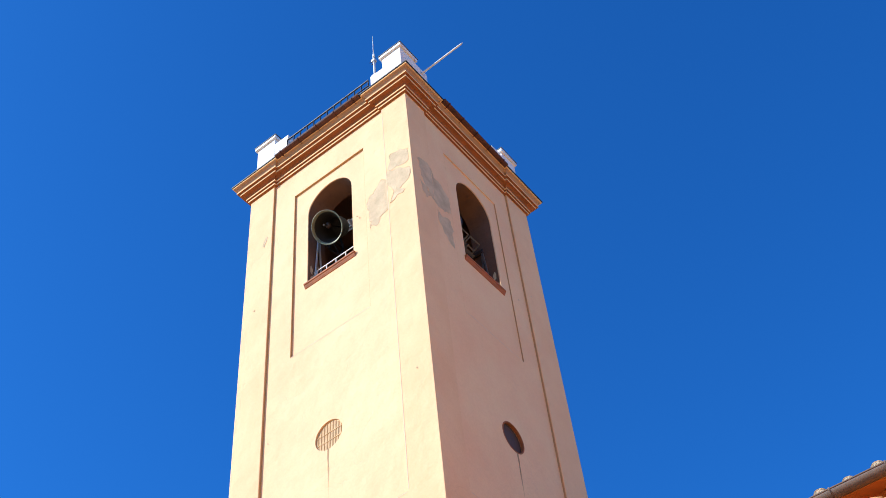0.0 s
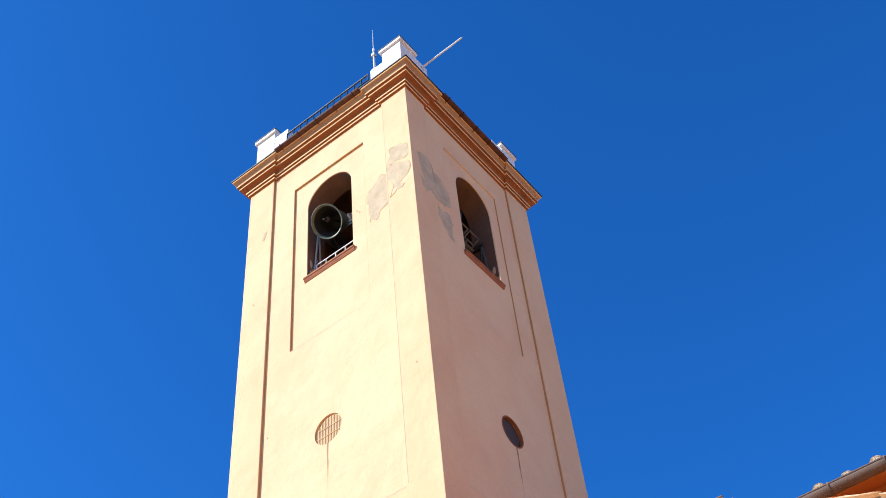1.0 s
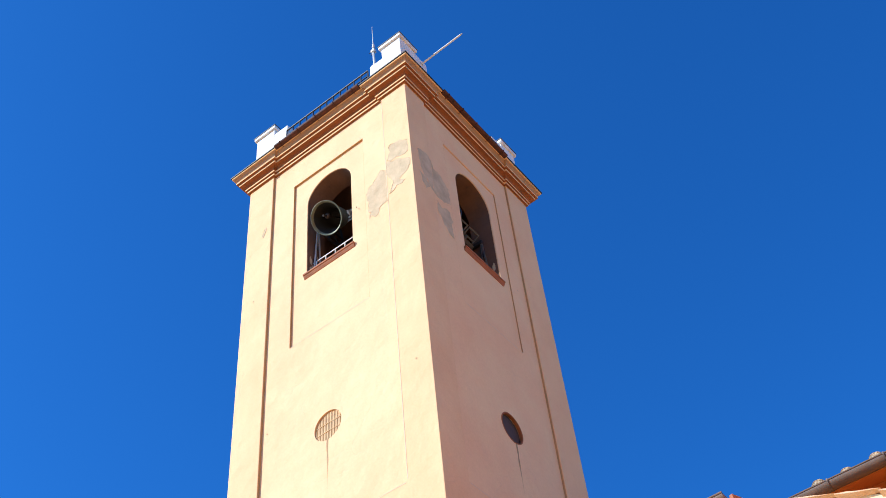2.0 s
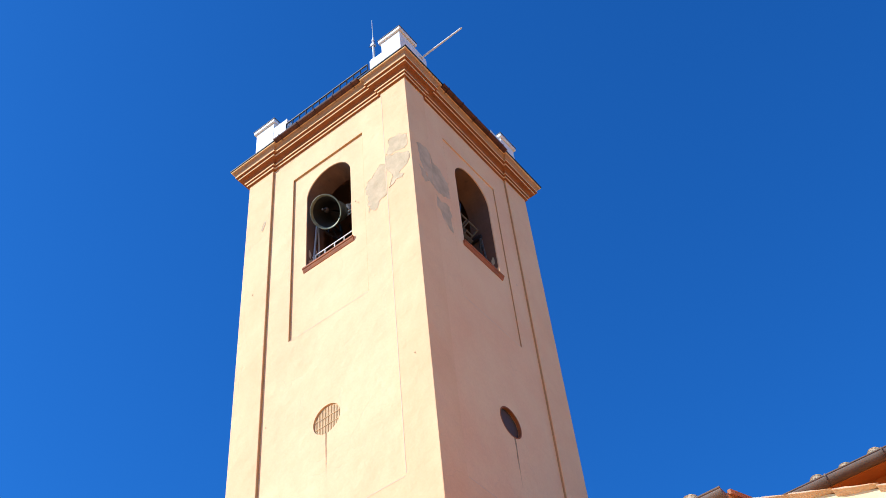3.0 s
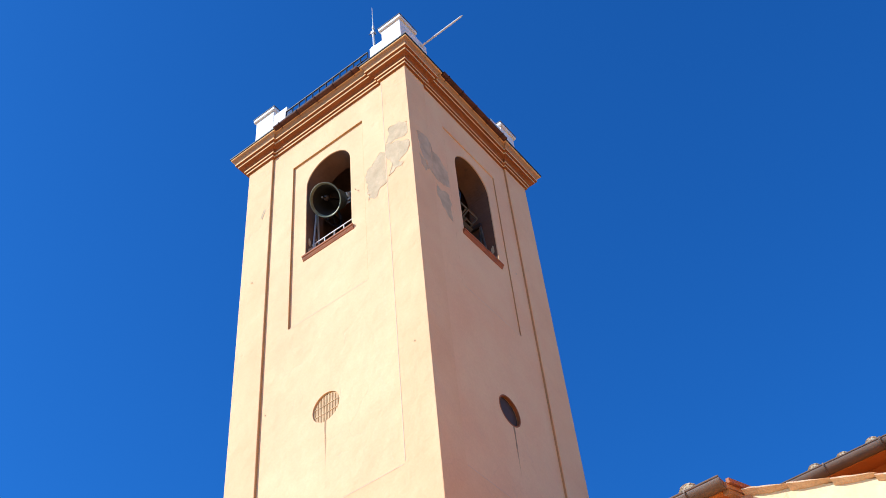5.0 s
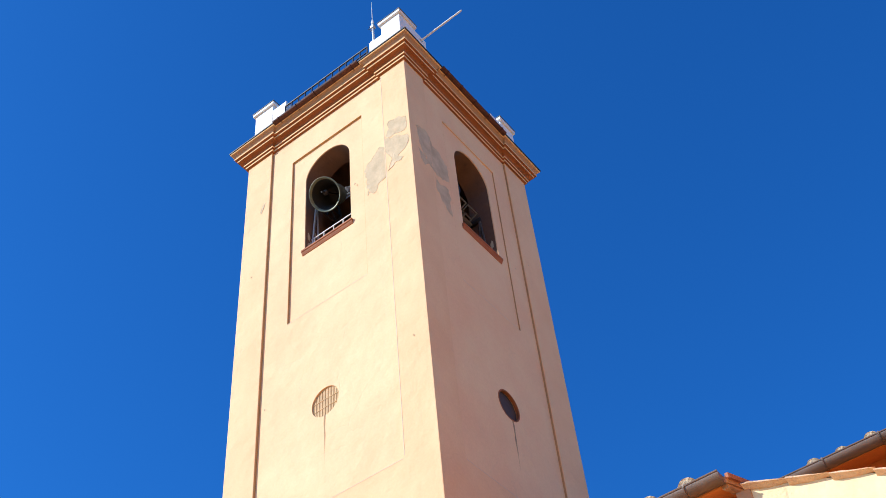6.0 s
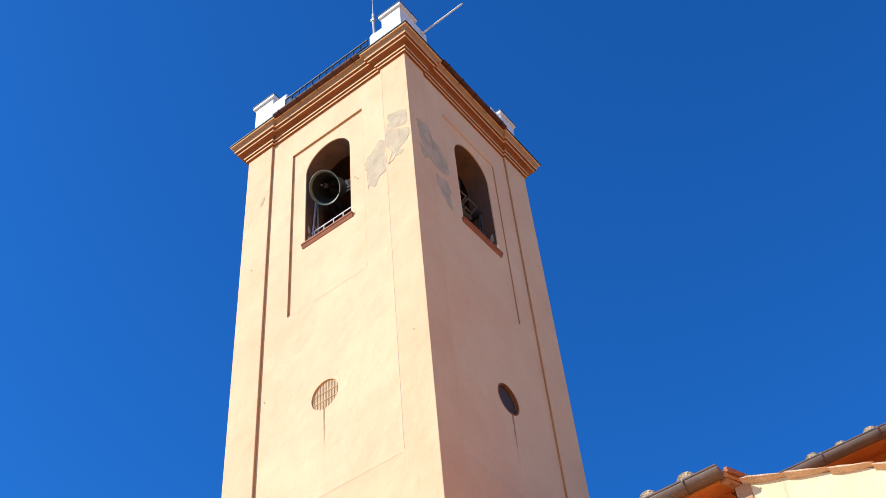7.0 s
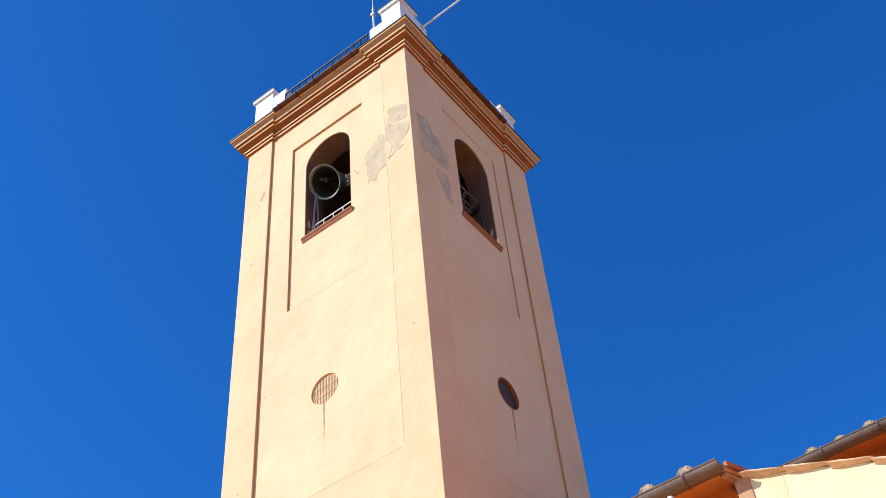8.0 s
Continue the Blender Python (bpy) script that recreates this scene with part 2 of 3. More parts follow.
def slab(bm, outer, holes, d0, d1, put, back=True):
    """A plate with holes, from depth d0 to d1; outlines are (u, z) and put(u, d, z) places them."""
    from mathutils.geometry import tessellate_polygon
    loops = [outer] + list(holes)
    flat = [p for l in loops for p in l]
    tris = tessellate_polygon([[Vector((u, z, 0)) for u, z in l] for l in loops])
    f = [bm.verts.new(put(u, d0, z)) for u, z in flat]
    b = [bm.verts.new(put(u, d1, z)) for u, z in flat]
    for t in tris:
        bm.faces.new([f[i] for i in t])
        if back:
            bm.faces.new([b[i] for i in reversed(t)])
    k = 0
    for l in loops:
        n = len(l)
        for i in range(n):
            j = (i + 1) % n
            bm.faces.new((f[k + i], f[k + j], b[k + j], b[k + i]))
        k += n
    return bm


# ---------------------------------------------------------------- ground
g = bmesh.new()
for x in (-1500, 1500):
    for y in (-1500, 1500):
        g.verts.new((x, y, 0))
g.verts.ensure_lookup_table()
g.faces.new([g.verts[i] for i in (0, 2, 3, 1)])
tagged(link("ground", g, PAVING), "pale stone paved square round the church", "ground", kind="structure")

# ---------------------------------------------------------------- bell tower
WX, WY = 4.5, 4.474             # widths of the shaft
R1, R2, TH = 0.052, 0.094, 0.60   # recess of the wall, of the inner panel, and the wall's thickness
Z_BAND, Z_WALL, Z_TOP = 11.96, 22.03, 22.56
Z_FLOOR, Z_SILL, Z_SPRING = 17.85, 18.135, 20.305
ARCH_R, Z_OCULUS, OCULUS_R = 0.60, 13.985, 0.30
PANEL_Z0, PANEL_Z1 = 16.365, 21.235
PANEL_U = {"sunny": (1.243, 3.19), "shaded": (1.28, 3.135)}
MID_X, MID_Y = -2.226, 2.225     # middle of the openings on the sunny and the shaded side

tower = thing("bell_tower", "tall square peach plastered bell tower with peeling paint", "bell tower")

# each side: put(u, depth, z), length, middle, pilaster widths at its two ends
SIDES = {
    "sunny": (lambda u, d, z: Vector((-u, d, z)), WX, -MID_X, 0.664, 0.719),
    "shaded": (lambda u, d, z: Vector((-d, u, z)), WY, MID_Y, 0.653, 0.800),
    "rear": (lambda u, d, z: Vector((-u, WY - d, z)), WX, -MID_X, 0.70, 0.70),
    "far": (lambda u, d, z: Vector((-WX + d, u, z)), WY, MID_Y, 0.70, 0.70),
}


def ring(cx, cz, r, n=40):
    return [(cx + r * math.cos(2 * math.pi * i / n), cz + r * math.sin(2 * math.pi * i / n)) for i in range(n)]


def arch(cx, grow=0.0, n=24):
    r = ARCH_R + grow
    return [(cx - r, Z_SILL), (cx + r, Z_SILL)] + [(cx + r * math.cos(math.pi * i / n), Z_SPRING + r * math.sin(math.pi * i / n)) for i in range(n + 1)]


part("base", box((-WX, 0, 0), (0, WY, Z_BAND), 0.015), PILASTER, tower)
corner = {"near": ((-0.664, 0, 0), (0, 0.653, 0)), "west": ((-WX, 0, 0), (-WX + 0.719, 0.70, 0)),
          "east": ((-0.70, WY - 0.80, 0), (0, WY, 0)), "back": ((-WX, WY - 0.70, 0), (-WX + 0.70, WY, 0))}
for lo, hi in corner.values():
    part("pilaster", box((lo[0], lo[1], Z_BAND - 0.02), (hi[0], hi[1], Z_WALL), 0.012), PILASTER, tower)

for side, (put, length, mid, pa, pb) in SIDES.items():
    r2 = R1 + 0.026 if side == "shaded" else R2
    b = bmesh.new()
    lo, hi = R1 + 0.004, length - R1 - 0.004
    outer = [(lo, Z_BAND - 0.2), (hi, Z_BAND - 0.2), (hi, Z_WALL + 0.02), (lo, Z_WALL + 0.02)]
    u0, u1 = PANEL_U.get(side, (1.27, 3.2))
    rect = [(u0, PANEL_Z0), (u1, PANEL_Z0), (u1, PANEL_Z1), (u0, PANEL_Z1)]
    # Unseen rear and far walls stay without arches, so less light enters the belfry
    opened = side in ("sunny", "shaded")
    hole = [ring(mid + 0.026, Z_OCULUS, OCULUS_R)] if opened else []
    slab(b, outer, [rect] + hole, R1, r2, put, back=False)
    slab(b, outer, ([arch(mid)] if opened else []) + hole, r2, TH, put)
    part("wall", b, PLASTER, tower)
    # ochre painted returns of the pilasters and of the inner panel
    def strip(ua, ub, da, db, za, zb):
        bb = bmesh.new()
        c = [bb.verts.new(put(u, d, z)) for u in (ua, ub) for d in (da, db) for z in (za, zb)]
        for q in ((0, 1, 3, 2), (4, 6, 7, 5), (0, 4, 5, 1), (2, 3, 7, 6), (0, 2, 6, 4), (1, 5, 7, 3)):
            bb.faces.new([c[i] for i in q])
        part("reveal", bb, REVEAL, tower)
    e = 0.005
    strip(pa + 0.001, pa + e, 0.014, R1 - 0.001, Z_BAND + 0.01, Z_WALL - 0.01)
    strip(length - pb - e, length - pb - 0.001, 0.014, R1 - 0.001, Z_BAND + 0.01, Z_WALL - 0.01)
    strip(u0 + 0.001, u0 + e, R1 + 0.002, r2 - 0.001, PANEL_Z0, PANEL_Z1 - 0.006)
    strip(u1 - e, u1 - 0.001, R1 + 0.002, r2 - 0.001, PANEL_Z0, PANEL_Z1 - 0.006)
    if side != "shaded":
        strip(u0, u1, R1 + 0.002, r2 - 0.001, PANEL_Z1 - e, PANEL_Z1 - 0.001)
    if not opened:
        continue
    # thin strips drawn as shadow lines on the ledge, the pilaster and the base
    def arris(ua, ub, za, zb, d):
        bb = bmesh.new()
        k = max(2, int(max(ub - ua, zb - za) / 0.08))
        prev = None
        for i in range(k + 1):
            f = i / k
            w = 0.006 + 0.006 * noise.noise(Vector((ua + f * 23, za, d)))
            if ub - ua > zb - za:
                u = ua + (ub - ua) * f
                pair = ((u, za - max(w, 0.002)), (u, zb))
            else:
                z = za + (zb - za) * f
                pair = ((ua - max(w, 0.002), z), (ub, z))
            pair = [bb.verts.new(put(a, d, c)) for a, c in pair]
            if prev:
                bb.faces.new((prev[0], prev[1], pair[1], pair[0]))
            prev = pair
        part("edge_shadow_line", bb, EDGE_LINE, tower)
    arris(u0 + 0.02, u1 - 0.01, PANEL_Z0 - 0.008, PANEL_Z0 - 0.001, R1 - 0.003)
    if side == "sunny":
        arris(pa - 0.019, pa - 0.012, Z_BAND + 0.02, Z_WALL - 0.02, -0.003)
    arris(pa + 0.02, length - pb - 0.02, Z_BAND - 0.022, Z_BAND - 0.016, -0.003)
    # lining of the arch
    b = bmesh.new()
    n = 24
    pts = arch(mid, -0.006)[1:] + [(mid - ARCH_R + 0.006, Z_SILL)]
    f = [(b.verts.new(put(u, r2 + 0.02, z)), b.verts.new(put(u, TH + 0.01, z))) for u, z in pts]
    for p, q in zip(f, f[1:]):
        b.faces.new((p[0], q[0], q[1], p[1]))
    part("arch_lining", b, SHADE_PLASTER, tower, "black-stained plaster reveal of the arch, colour darkened for shade")
    far_u = mid + ARCH_R - 0.009
    rnd = random.Random(11)
    for i in range(9):
        d, z = rnd.uniform(r2 + 0.10, TH - 0.06), Z_SILL + 0.10 + 1.15 * rnd.random() ** 1.3
        w, h = rnd.uniform(0.03, 0.075), rnd.uniform(0.05, 0.14)
        ring_pts = [(d + w * math.cos(a) * rnd.uniform(0.6, 1.1), z + h * math.sin(a) * rnd.uniform(0.6, 1.1)) for a in [2 * math.pi * k / 11 for k in range(11)]]
        b = bmesh.new()
        b.faces.new([b.verts.new(put(far_u + 0.0012 * (i % 3), dd, zz)) for dd, zz in ring_pts])
        part("flaked_spot", b, BARE if i % 2 else SHEET, tower, "flaked and blackened spot on the jamb")
    # sill
    b = bmesh.new()
    prof = [(TH, 0.0), (r2 - 0.045, 0.0), (r2 - 0.06, -0.012), (r2 - 0.06, -0.05), (r2 - 0.045, -0.058), (r2 - 0.035, -0.085), (r2 - 0.012, -0.125), (r2 + 0.02, -0.13), (TH, -0.13)]
    half = 0.645
    ends = [[b.verts.new(put(mid + s * half, d, Z_SILL + 0.03 + z)) for d, z in prof] for s in (-1, 1)]
    m = len(prof)
    for i in range(m):
        j = (i + 1) % m
        b.faces.new((ends[0][i], ends[0][j], ends[1][j], ends[1][i]))
    b.faces.new(ends[0])
    b.faces.new(ends[1][::-1])
    part("window_sill", b, SILLM, tower, "moulded brick-red sill")
    # oculus lattice
    oc = mid + 0.026
    if side == "sunny":
        grille = part("grille", slab(bmesh.new(), ring(oc, Z_OCULUS, OCULUS_R - 0.001), [ring(oc, Z_OCULUS, OCULUS_R - 0.018)], R1 + 0.03, R1 + 0.06, put), GRILLE, tower, "round ochre grille of upright slats")
        for i in range(-8, 9):
            u = i * 0.034
            hz = math.sqrt(max(0.0, (OCULUS_R - 0.008) ** 2 - u * u))
            part("slat", bar(put(oc + u, R1 + 0.035, Z_OCULUS - hz), put(oc + u, R1 + 0.035, Z_OCULUS + hz), 0.020, 0.014, up=put(0, 1, 0) - put(0, 0, 0)), GRILLE, grille)
        for z in (-0.10, 0.07):
            w = math.sqrt(OCULUS_R ** 2 - z * z) - 0.01
            part("crossbar", bar(put(oc - w, R1 + 0.024, Z_OCULUS + z), put(oc + w, R1 + 0.024, Z_OCULUS + z), 0.008, 0.012), GRILLE, grille)
        part("backing", slab(bmesh.new(), ring(oc, Z_OCULUS, OCULUS_R + 0.02), [], R1 + 0.12, R1 + 0.14, put), MESHDARK, grille)
    else:
        part("grille", slab(bmesh.new(), ring(oc, Z_OCULUS, OCULUS_R + 0.01), [], R1 + 0.06, R1 + 0.08, put), MESHDARK, tower, "round dark screen")
        part("oculus_rim", slab(bmesh.new(), ring(oc, Z_OCULUS, OCULUS_R + 0.012), [ring(oc, Z_OCULUS, OCULUS_R - 0.012)], R1 - 0.006, R1 + 0.05, put), COVE, tower)

# cornice, broken forward over the corner pilasters
# (projection, height, what starts there: 0 cove, 1 cream band, 2 tan moulding toned for shade)
PROFILE = [(0.0, -0.505, 0), (0.048, -0.50, 1), (0.05, -0.445, 0), (0.035, -0.44, 0), (0.035, -0.432, 0), (0.083, -0.428, 1), (0.085, -0.385, 0), (0.070, -0.38, 0),
           (0.075, -0.335, 0), (0.09, -0.30, 0), (0.12, -0.285, 0), (0.188, -0.28, 1), (0.19, -0.222, 0), (0.175, -0.219, 0), (0.175, -0.212, 0), (0.238, -0.208, 1),
           (0.24, -0.168, 2), (0.216, -0.163, 2), (0.219, -0.128, 2), (0.232, -0.092, 2), (0.258, -0.060, 2), (0.292, -0.042, 2), (0.294, -0.036, 1), (0.312, -0.034, 1), (0.314, 0.0, 1)]


def plan(o):
    pts = []
    # sunny side from far corner to near corner, then the others in turn
    a, c = 0.719, 0.664
    pts += [(-WX - o, -o), (-WX + a + o, -o), (-WX + a + o, R1 - o), (-c - o, R1 - o), (-c - o, -o), (o, -o)]
    a, c = 0.653, 0.800
    pts += [(o, a + o), (o - R1, a + o), (o - R1, WY - c - o), (o, WY - c - o), (o, WY + o)]
    a = 0.70
    pts += [(-a - o, WY + o), (-a - o, WY + o - R1), (-WX + a + o, WY + o - R1), (-WX + a + o, WY + o), (-WX - o, WY + o)]
    pts += [(-WX - o, WY - a - o), (-WX - o + R1, WY - a - o), (-WX - o + R1, a + o), (-WX - o, a + o)]
    return pts


b = bmesh.new()
loops = [[b.verts.new((x, y, Z_TOP + z)) for x, y in plan(o)] for o, z, k in PROFILE]
for k, (p, q) in enumerate(zip(loops, loops[1:])):
    band = (1, 0, 2)[PROFILE[k][2]]
    for i in range(len(p)):
        j = (i + 1) % len(p)
        face = b.faces.new((p[i], p[j], q[j], q[i]))
        face.material_index = band
b.faces.new(loops[-1])
b.faces.new(loops[0][::-1])
cornice = part("cornice", b, TRIM, tower, "stepped moulded cornice, cream bands, terracotta coves and tan moulding deepened for shade")
cornice.data.materials.append(COVE)
cornice.data.materials.append(MOULDING_SHADE)
b = bmesh.new()
r0 = [b.verts.new((x, y, Z_TOP + 0.002)) for x, y in plan(0.332)]
r1 = [b.verts.new((x, y, Z_TOP + 0.034)) for x, y in plan(0.332)]
for i in range(len(r0)):
    j = (i + 1) % len(r0)
    b.faces.new((r0[i], r0[j], r1[j], r1[i]))
b.faces.new(r1)
b.faces.new(r0[::-1])
part("roof_edge", b, SHEET, tower, "thin dark sheet-metal roof edge")
for side, (put, length, mid, pa, pb) in SIDES.items():
    b = bmesh.new()
    sec = [(R1 - 0.29, 0.024), (R1 - 0.42, 0.024), (R1 - 0.425, -0.002), (R1 - 0.415, -0.018), (R1 - 0.39, -0.029), (R1 - 0.35, -0.034), (R1 - 0.25, -0.034)]
    ends = [[b.verts.new(put(u, d, Z_TOP + z)) for d, z in sec] for u in (pa + 0.33, length - pb - 0.33)]
    for i in range(len(sec)):
        j = (i + 1) % len(sec)
        b.faces.new((ends[0][i], ends[0][j], ends[1][j], ends[1][i]))
    b.faces.new(ends[0])
    b.faces.new(ends[1][::-1])
    trough = part("eaves_gutter", b, COPPER, tower, "rust-brown metal gutter along the roof edge")
    for i in range(5):
        u = pa + 0.50 + (length - pa - pb - 1.0) * i / 4
        b = bmesh.new()
        for (d0, z0), (d1, z1) in zip(sec, sec[1:]):
            bar(put(u, d0 - 0.004, Z_TOP + z0 - 0.003), put(u, d1 - 0.004, Z_TOP + z1 - 0.003), 0.028, 0.008, b, up=put(1, 0, 0) - put(0, 0, 0))
        part("strap", b, COPPER, trough)
# Thin dark lining over the plaster, put in to deepen the belfry's shade
for side, (put, length, mid, pa, pb) in SIDES.items():
    lo, hi = TH + 0.02, length - TH - 0.02
    outer = [(lo, Z_FLOOR), (hi, Z_FLOOR), (hi, Z_WALL - 0.25), (lo, Z_WALL - 0.25)]
    part("inner_face", slab(bmesh.new(), outer, [arch(mid)] if side in ("sunny", "shaded") else [], TH + 0.004, TH + 0.016, put), SHADE_PLASTER, tower, "plaster inside the belfry, colour darkened for its shade")
part("belfry_floor", box((-WX + TH, TH, Z_FLOOR - 0.2), (-TH, WY - TH, Z_FLOOR)), SHADE_PLASTER, tower)
part("belfry_ceiling", box((-WX + 0.3, 0.3, Z_WALL - 0.25), (-0.3, WY - 0.3, Z_WALL - 0.05)), SHADE_PLASTER, tower)

# white corner piers with caps and low wings
CAP = 24.12
# outer corner, growth towards the middle, cap length, wing lengths and heights along x and along y
PIERS = (((0.02, -0.03), (-1, 1), 0.63, (0.36, 23.66), (0.45, 23.99)), ((-WX + 0.03, -0.03), (1, 1), 0.66, (0.42, 23.80), (0.40, 23.80)),
         ((0.02, WY + 0.03), (-1, -1), 0.64, (0.36, 23.85), (0.42, 23.88)), ((-WX - 0.03, WY + 0.03), (1, -1), 0.64, (0.36, 23.80), (0.40, 23.80)))
for (x, y), (sx, sy), size, (wx, zx), (wy, zy) in PIERS:
    def bx(x0, x1, y0, y1, z0, z1, bev=0.01):
        xs, ys = sorted((x + sx * x0, x + sx * x1)), sorted((y + sy * y0, y + sy * y1))
        return box((xs[0], ys[0], z0), (xs[1], ys[1], z1), bev)
    pier = part("corner_pier", bx(0.05, size - 0.05, 0.05, size - 0.05, Z_TOP + 0.02, CAP - 0.11), WHITE, tower, "white corner pier with a slab cap")
    cap = part("cap", bx(0, size, 0, size, CAP - 0.11, CAP - 0.018), WHITE, pier)
    part("flashing", bx(-0.012, size + 0.012, -0.012, size + 0.012, CAP - 0.016, CAP + 0.004, 0.004), LEAD, cap, "thin grey lead flashing")
    part("wing", bx(size - 0.05, size - 0.05 + wx, 0.054, 0.40, Z_TOP + 0.02, zx), WHITE, pier)
    part("wing", bx(0.054, 0.40, size - 0.05, size - 0.05 + wy, Z_TOP + 0.02, zy), WHITE, pier)

# ---------------------------------------------------------------- peeled paint on the tower
def rough(outline, step=0.03, amount=0.042, seed=0.0):
    """A torn outline: the corners given, with the runs between them broken up."""
    out = []
    n = len(outline)
    for i in range(n):
        a, c = Vector(outline[i]), Vector(outline[(i + 1) % n])
        k = max(1, int((c - a).length / step))
        for j in range(k):
            p = a.lerp(c, j / k)
            q = Vector((p.x * 7 + seed, p.y * 7, seed))
            q2 = q * 3.1
            p = p + Vector((noise.noise(q), noise.noise(q + Vector((9, 4, 2))))) * amount + Vector((noise.noise(q2), noise.noise(q2 + Vector((5, 1, 7))))) * amount * 0.5
            out.append((p.x, p.y))
    return out


def peeled(side, depth, outline, seed, limit=None, torn=0.05):
    """Bare render with the lifted edge of the paint round it."""
    put = SIDES[side][0]
    o = rough(outline, amount=torn, seed=seed)
    if limit:
        o = [(min(max(u, limit[0]), limit[1]), z) for u, z in o]
    b = slab(bmesh.new(), o, [], depth - 0.004, depth + 0.01, put)
    patch = part("bare_patch", b, BARE, tower, "bare grey render where the paint has peeled")
    cx = sum(u for u, z in o) / len(o)
    cz = sum(z for u, z in o) / len(o)
    b = bmesh.new()
    vs = []
    for i, (u, z) in enumerate(o):
        pu, pz = o[i - 1]
        nu, nz = o[(i + 1) % len(o)]
        t = Vector((nu - pu, nz - pz))
        if t.length < 1e-6:
            t = Vector((1, 0))
        t.normalize()
        nrm = Vector((t.y, -t.x))
        if nrm.dot(Vector((u - cx, z - cz))) < 0:
            nrm = -nrm
        w = 0.004 + 0.003 * noise.noise(Vector((u * 12, z * 12, seed)))
        h = 0.006 + 0.005 * noise.noise(Vector((u * 5, z * 5, seed + 3)))
        a1, a2 = Vector((u, z)), Vector((u, z)) + nrm * w
        vs.append((b.verts.new(put(a1.x, depth - 0.002, a1.y)), b.verts.new(put(a1.x, depth - h, a1.y)), b.verts.new(put(a2.x, depth + 0.002, a2.y))))
    for i in range(len(vs)):
        p, q = vs[i], vs[(i + 1) % len(vs)]
        b.faces.new((p[0], q[0], q[1], p[1]))
        b.faces.new((p[1], q[1], q[2], p[2]))
    part("paint_edge", b, FLAKE, patch)


peeled("sunny", 0, [(0.54, 20.03), (0.55, 20.17), (0.46, 20.24), (0.21, 20.18), (0.11, 20.05), (0.06, 19.71), (0.15, 19.64), (0.34, 19.70), (0.50, 19.74), (0.61, 19.82)], 1.0, (0.03, 0.655))
peeled("sunny", 0, [(0.63, 19.77), (0.43, 19.67), (0.25, 19.60), (0.07, 19.46), (0.04, 19.32), (0.11, 19.14), (0.32, 19.00), (0.23, 18.88), (0.27, 18.81), (0.43, 18.86), (0.60, 18.72), (0.51, 19.01), (0.52, 19.20), (0.63, 19.37)], 1.6, (0.03, 0.655))
peeled("sunny", R1, [(0.68, 19.62), (0.79, 19.73), (0.94, 19.61), (1.03, 19.44), (1.19, 19.43), (1.22, 19.27), (1.16, 18.90), (1.16, 18.49), (1.10, 18.56), (1.01, 18.43), (0.86, 18.65), (0.68, 18.70)], 2.0, (0.672, 1.235))
peeled("shaded", 0, [(0.20, 19.92), (0.32, 20.00), (0.57, 20.00), (0.645, 19.93), (0.645, 18.93), (0.57, 18.92), (0.49, 18.99), (0.44, 19.13), (0.34, 19.23), (0.22, 19.51)], 3.0, (0.03, 0.648))
peeled("shaded", 0, [(0.24, 19.17), (0.38, 19.13), (0.50, 18.97), (0.38, 18.79), (0.26, 18.88)], 3.7, (0.03, 0.648))
peeled("shaded", R1, [(0.665, 20.10), (0.75, 20.01), (0.80, 19.87), (1.04, 19.79), (1.15, 19.68), (1.25, 19.60), (1.24, 19.34), (1.25, 19.10), (1.06, 18.99), (0.87, 18.96), (0.665, 19.03)], 4.0, (0.658, 1.272))
peeled("shaded", R1, [(0.77, 18.83), (0.91, 18.72), (1.10, 18.85), (1.19, 18.81), (1.25, 18.57), (1.18, 18.28), (1.22, 18.04), (1.12, 18.06), (0.96, 18.20), (0.83, 18.37), (0.77, 18.60)], 5.0, (0.66, 1.272))
peeled("sunny", 0, [(3.89, 20.39), (3.96, 20.40), (4.05, 20.17), (3.99, 20.11)], 6.0, torn=0.02)
for side, d, u, z, r in (("sunny", 0, 4.17, 18.28, 0.018), ("sunny", R1, 1.48, 19.11, 0.016), ("shaded", R1, 3.38, 18.30, 0.022), ("sunny", 0, 0.30, 14.2, 0.016),
                         ("shaded", 0, 3.86, 18.75, 0.02), ("sunny", R1, 3.66, 14.6, 0.012), ("sunny", 0, 4.10, 12.75, 0.018)):
    peeled(side, d, [(u - r, z), (u - r * 0.5, z + r), (u + r * 0.4, z + r * 1.3), (u + r, z + r * 0.2), (u + r * 0.3, z - r)], u * 3, torn=0.008)
for side, off, long, w in (("sunny", 0.01, 1.15, 0.045), ("shaded", 0.05, 1.25, 0.06)):
    put, _, mid, _, _ = SIDES[side]
    b = bmesh.new()
    prev = None
    for i in range(25):
        k = i / 24
        z = Z_OCULUS - OCULUS_R + 0.01 - k * long
        c = mid + 0.026 + off + 0.012 * noise.noise(Vector((z * 3, 2, off)))
        h = w * (1 - k) ** 0.7 * (0.8 + 0.5 * noise.noise(Vector((z * 6, 5, off)))) * 0.5 + 0.001
        pair = (b.verts.new(put(c - h, R1 - 0.003, z)), b.verts.new(put(c + h, R1 - 0.003, z)))
        if prev:
            b.faces.new((prev[0], prev[1], pair[1], pair[0]))
        prev = pair
    part("rust_stain", b, STAIN, tower, "brown water streak below the round opening")

# ---------------------------------------------------------------- things on the tower's roof
railing = thing("roof_railing", "low dark metal railing along the tower roof", "railing", at=(0, 0, Z_TOP))
RAIL_Z = 1.015
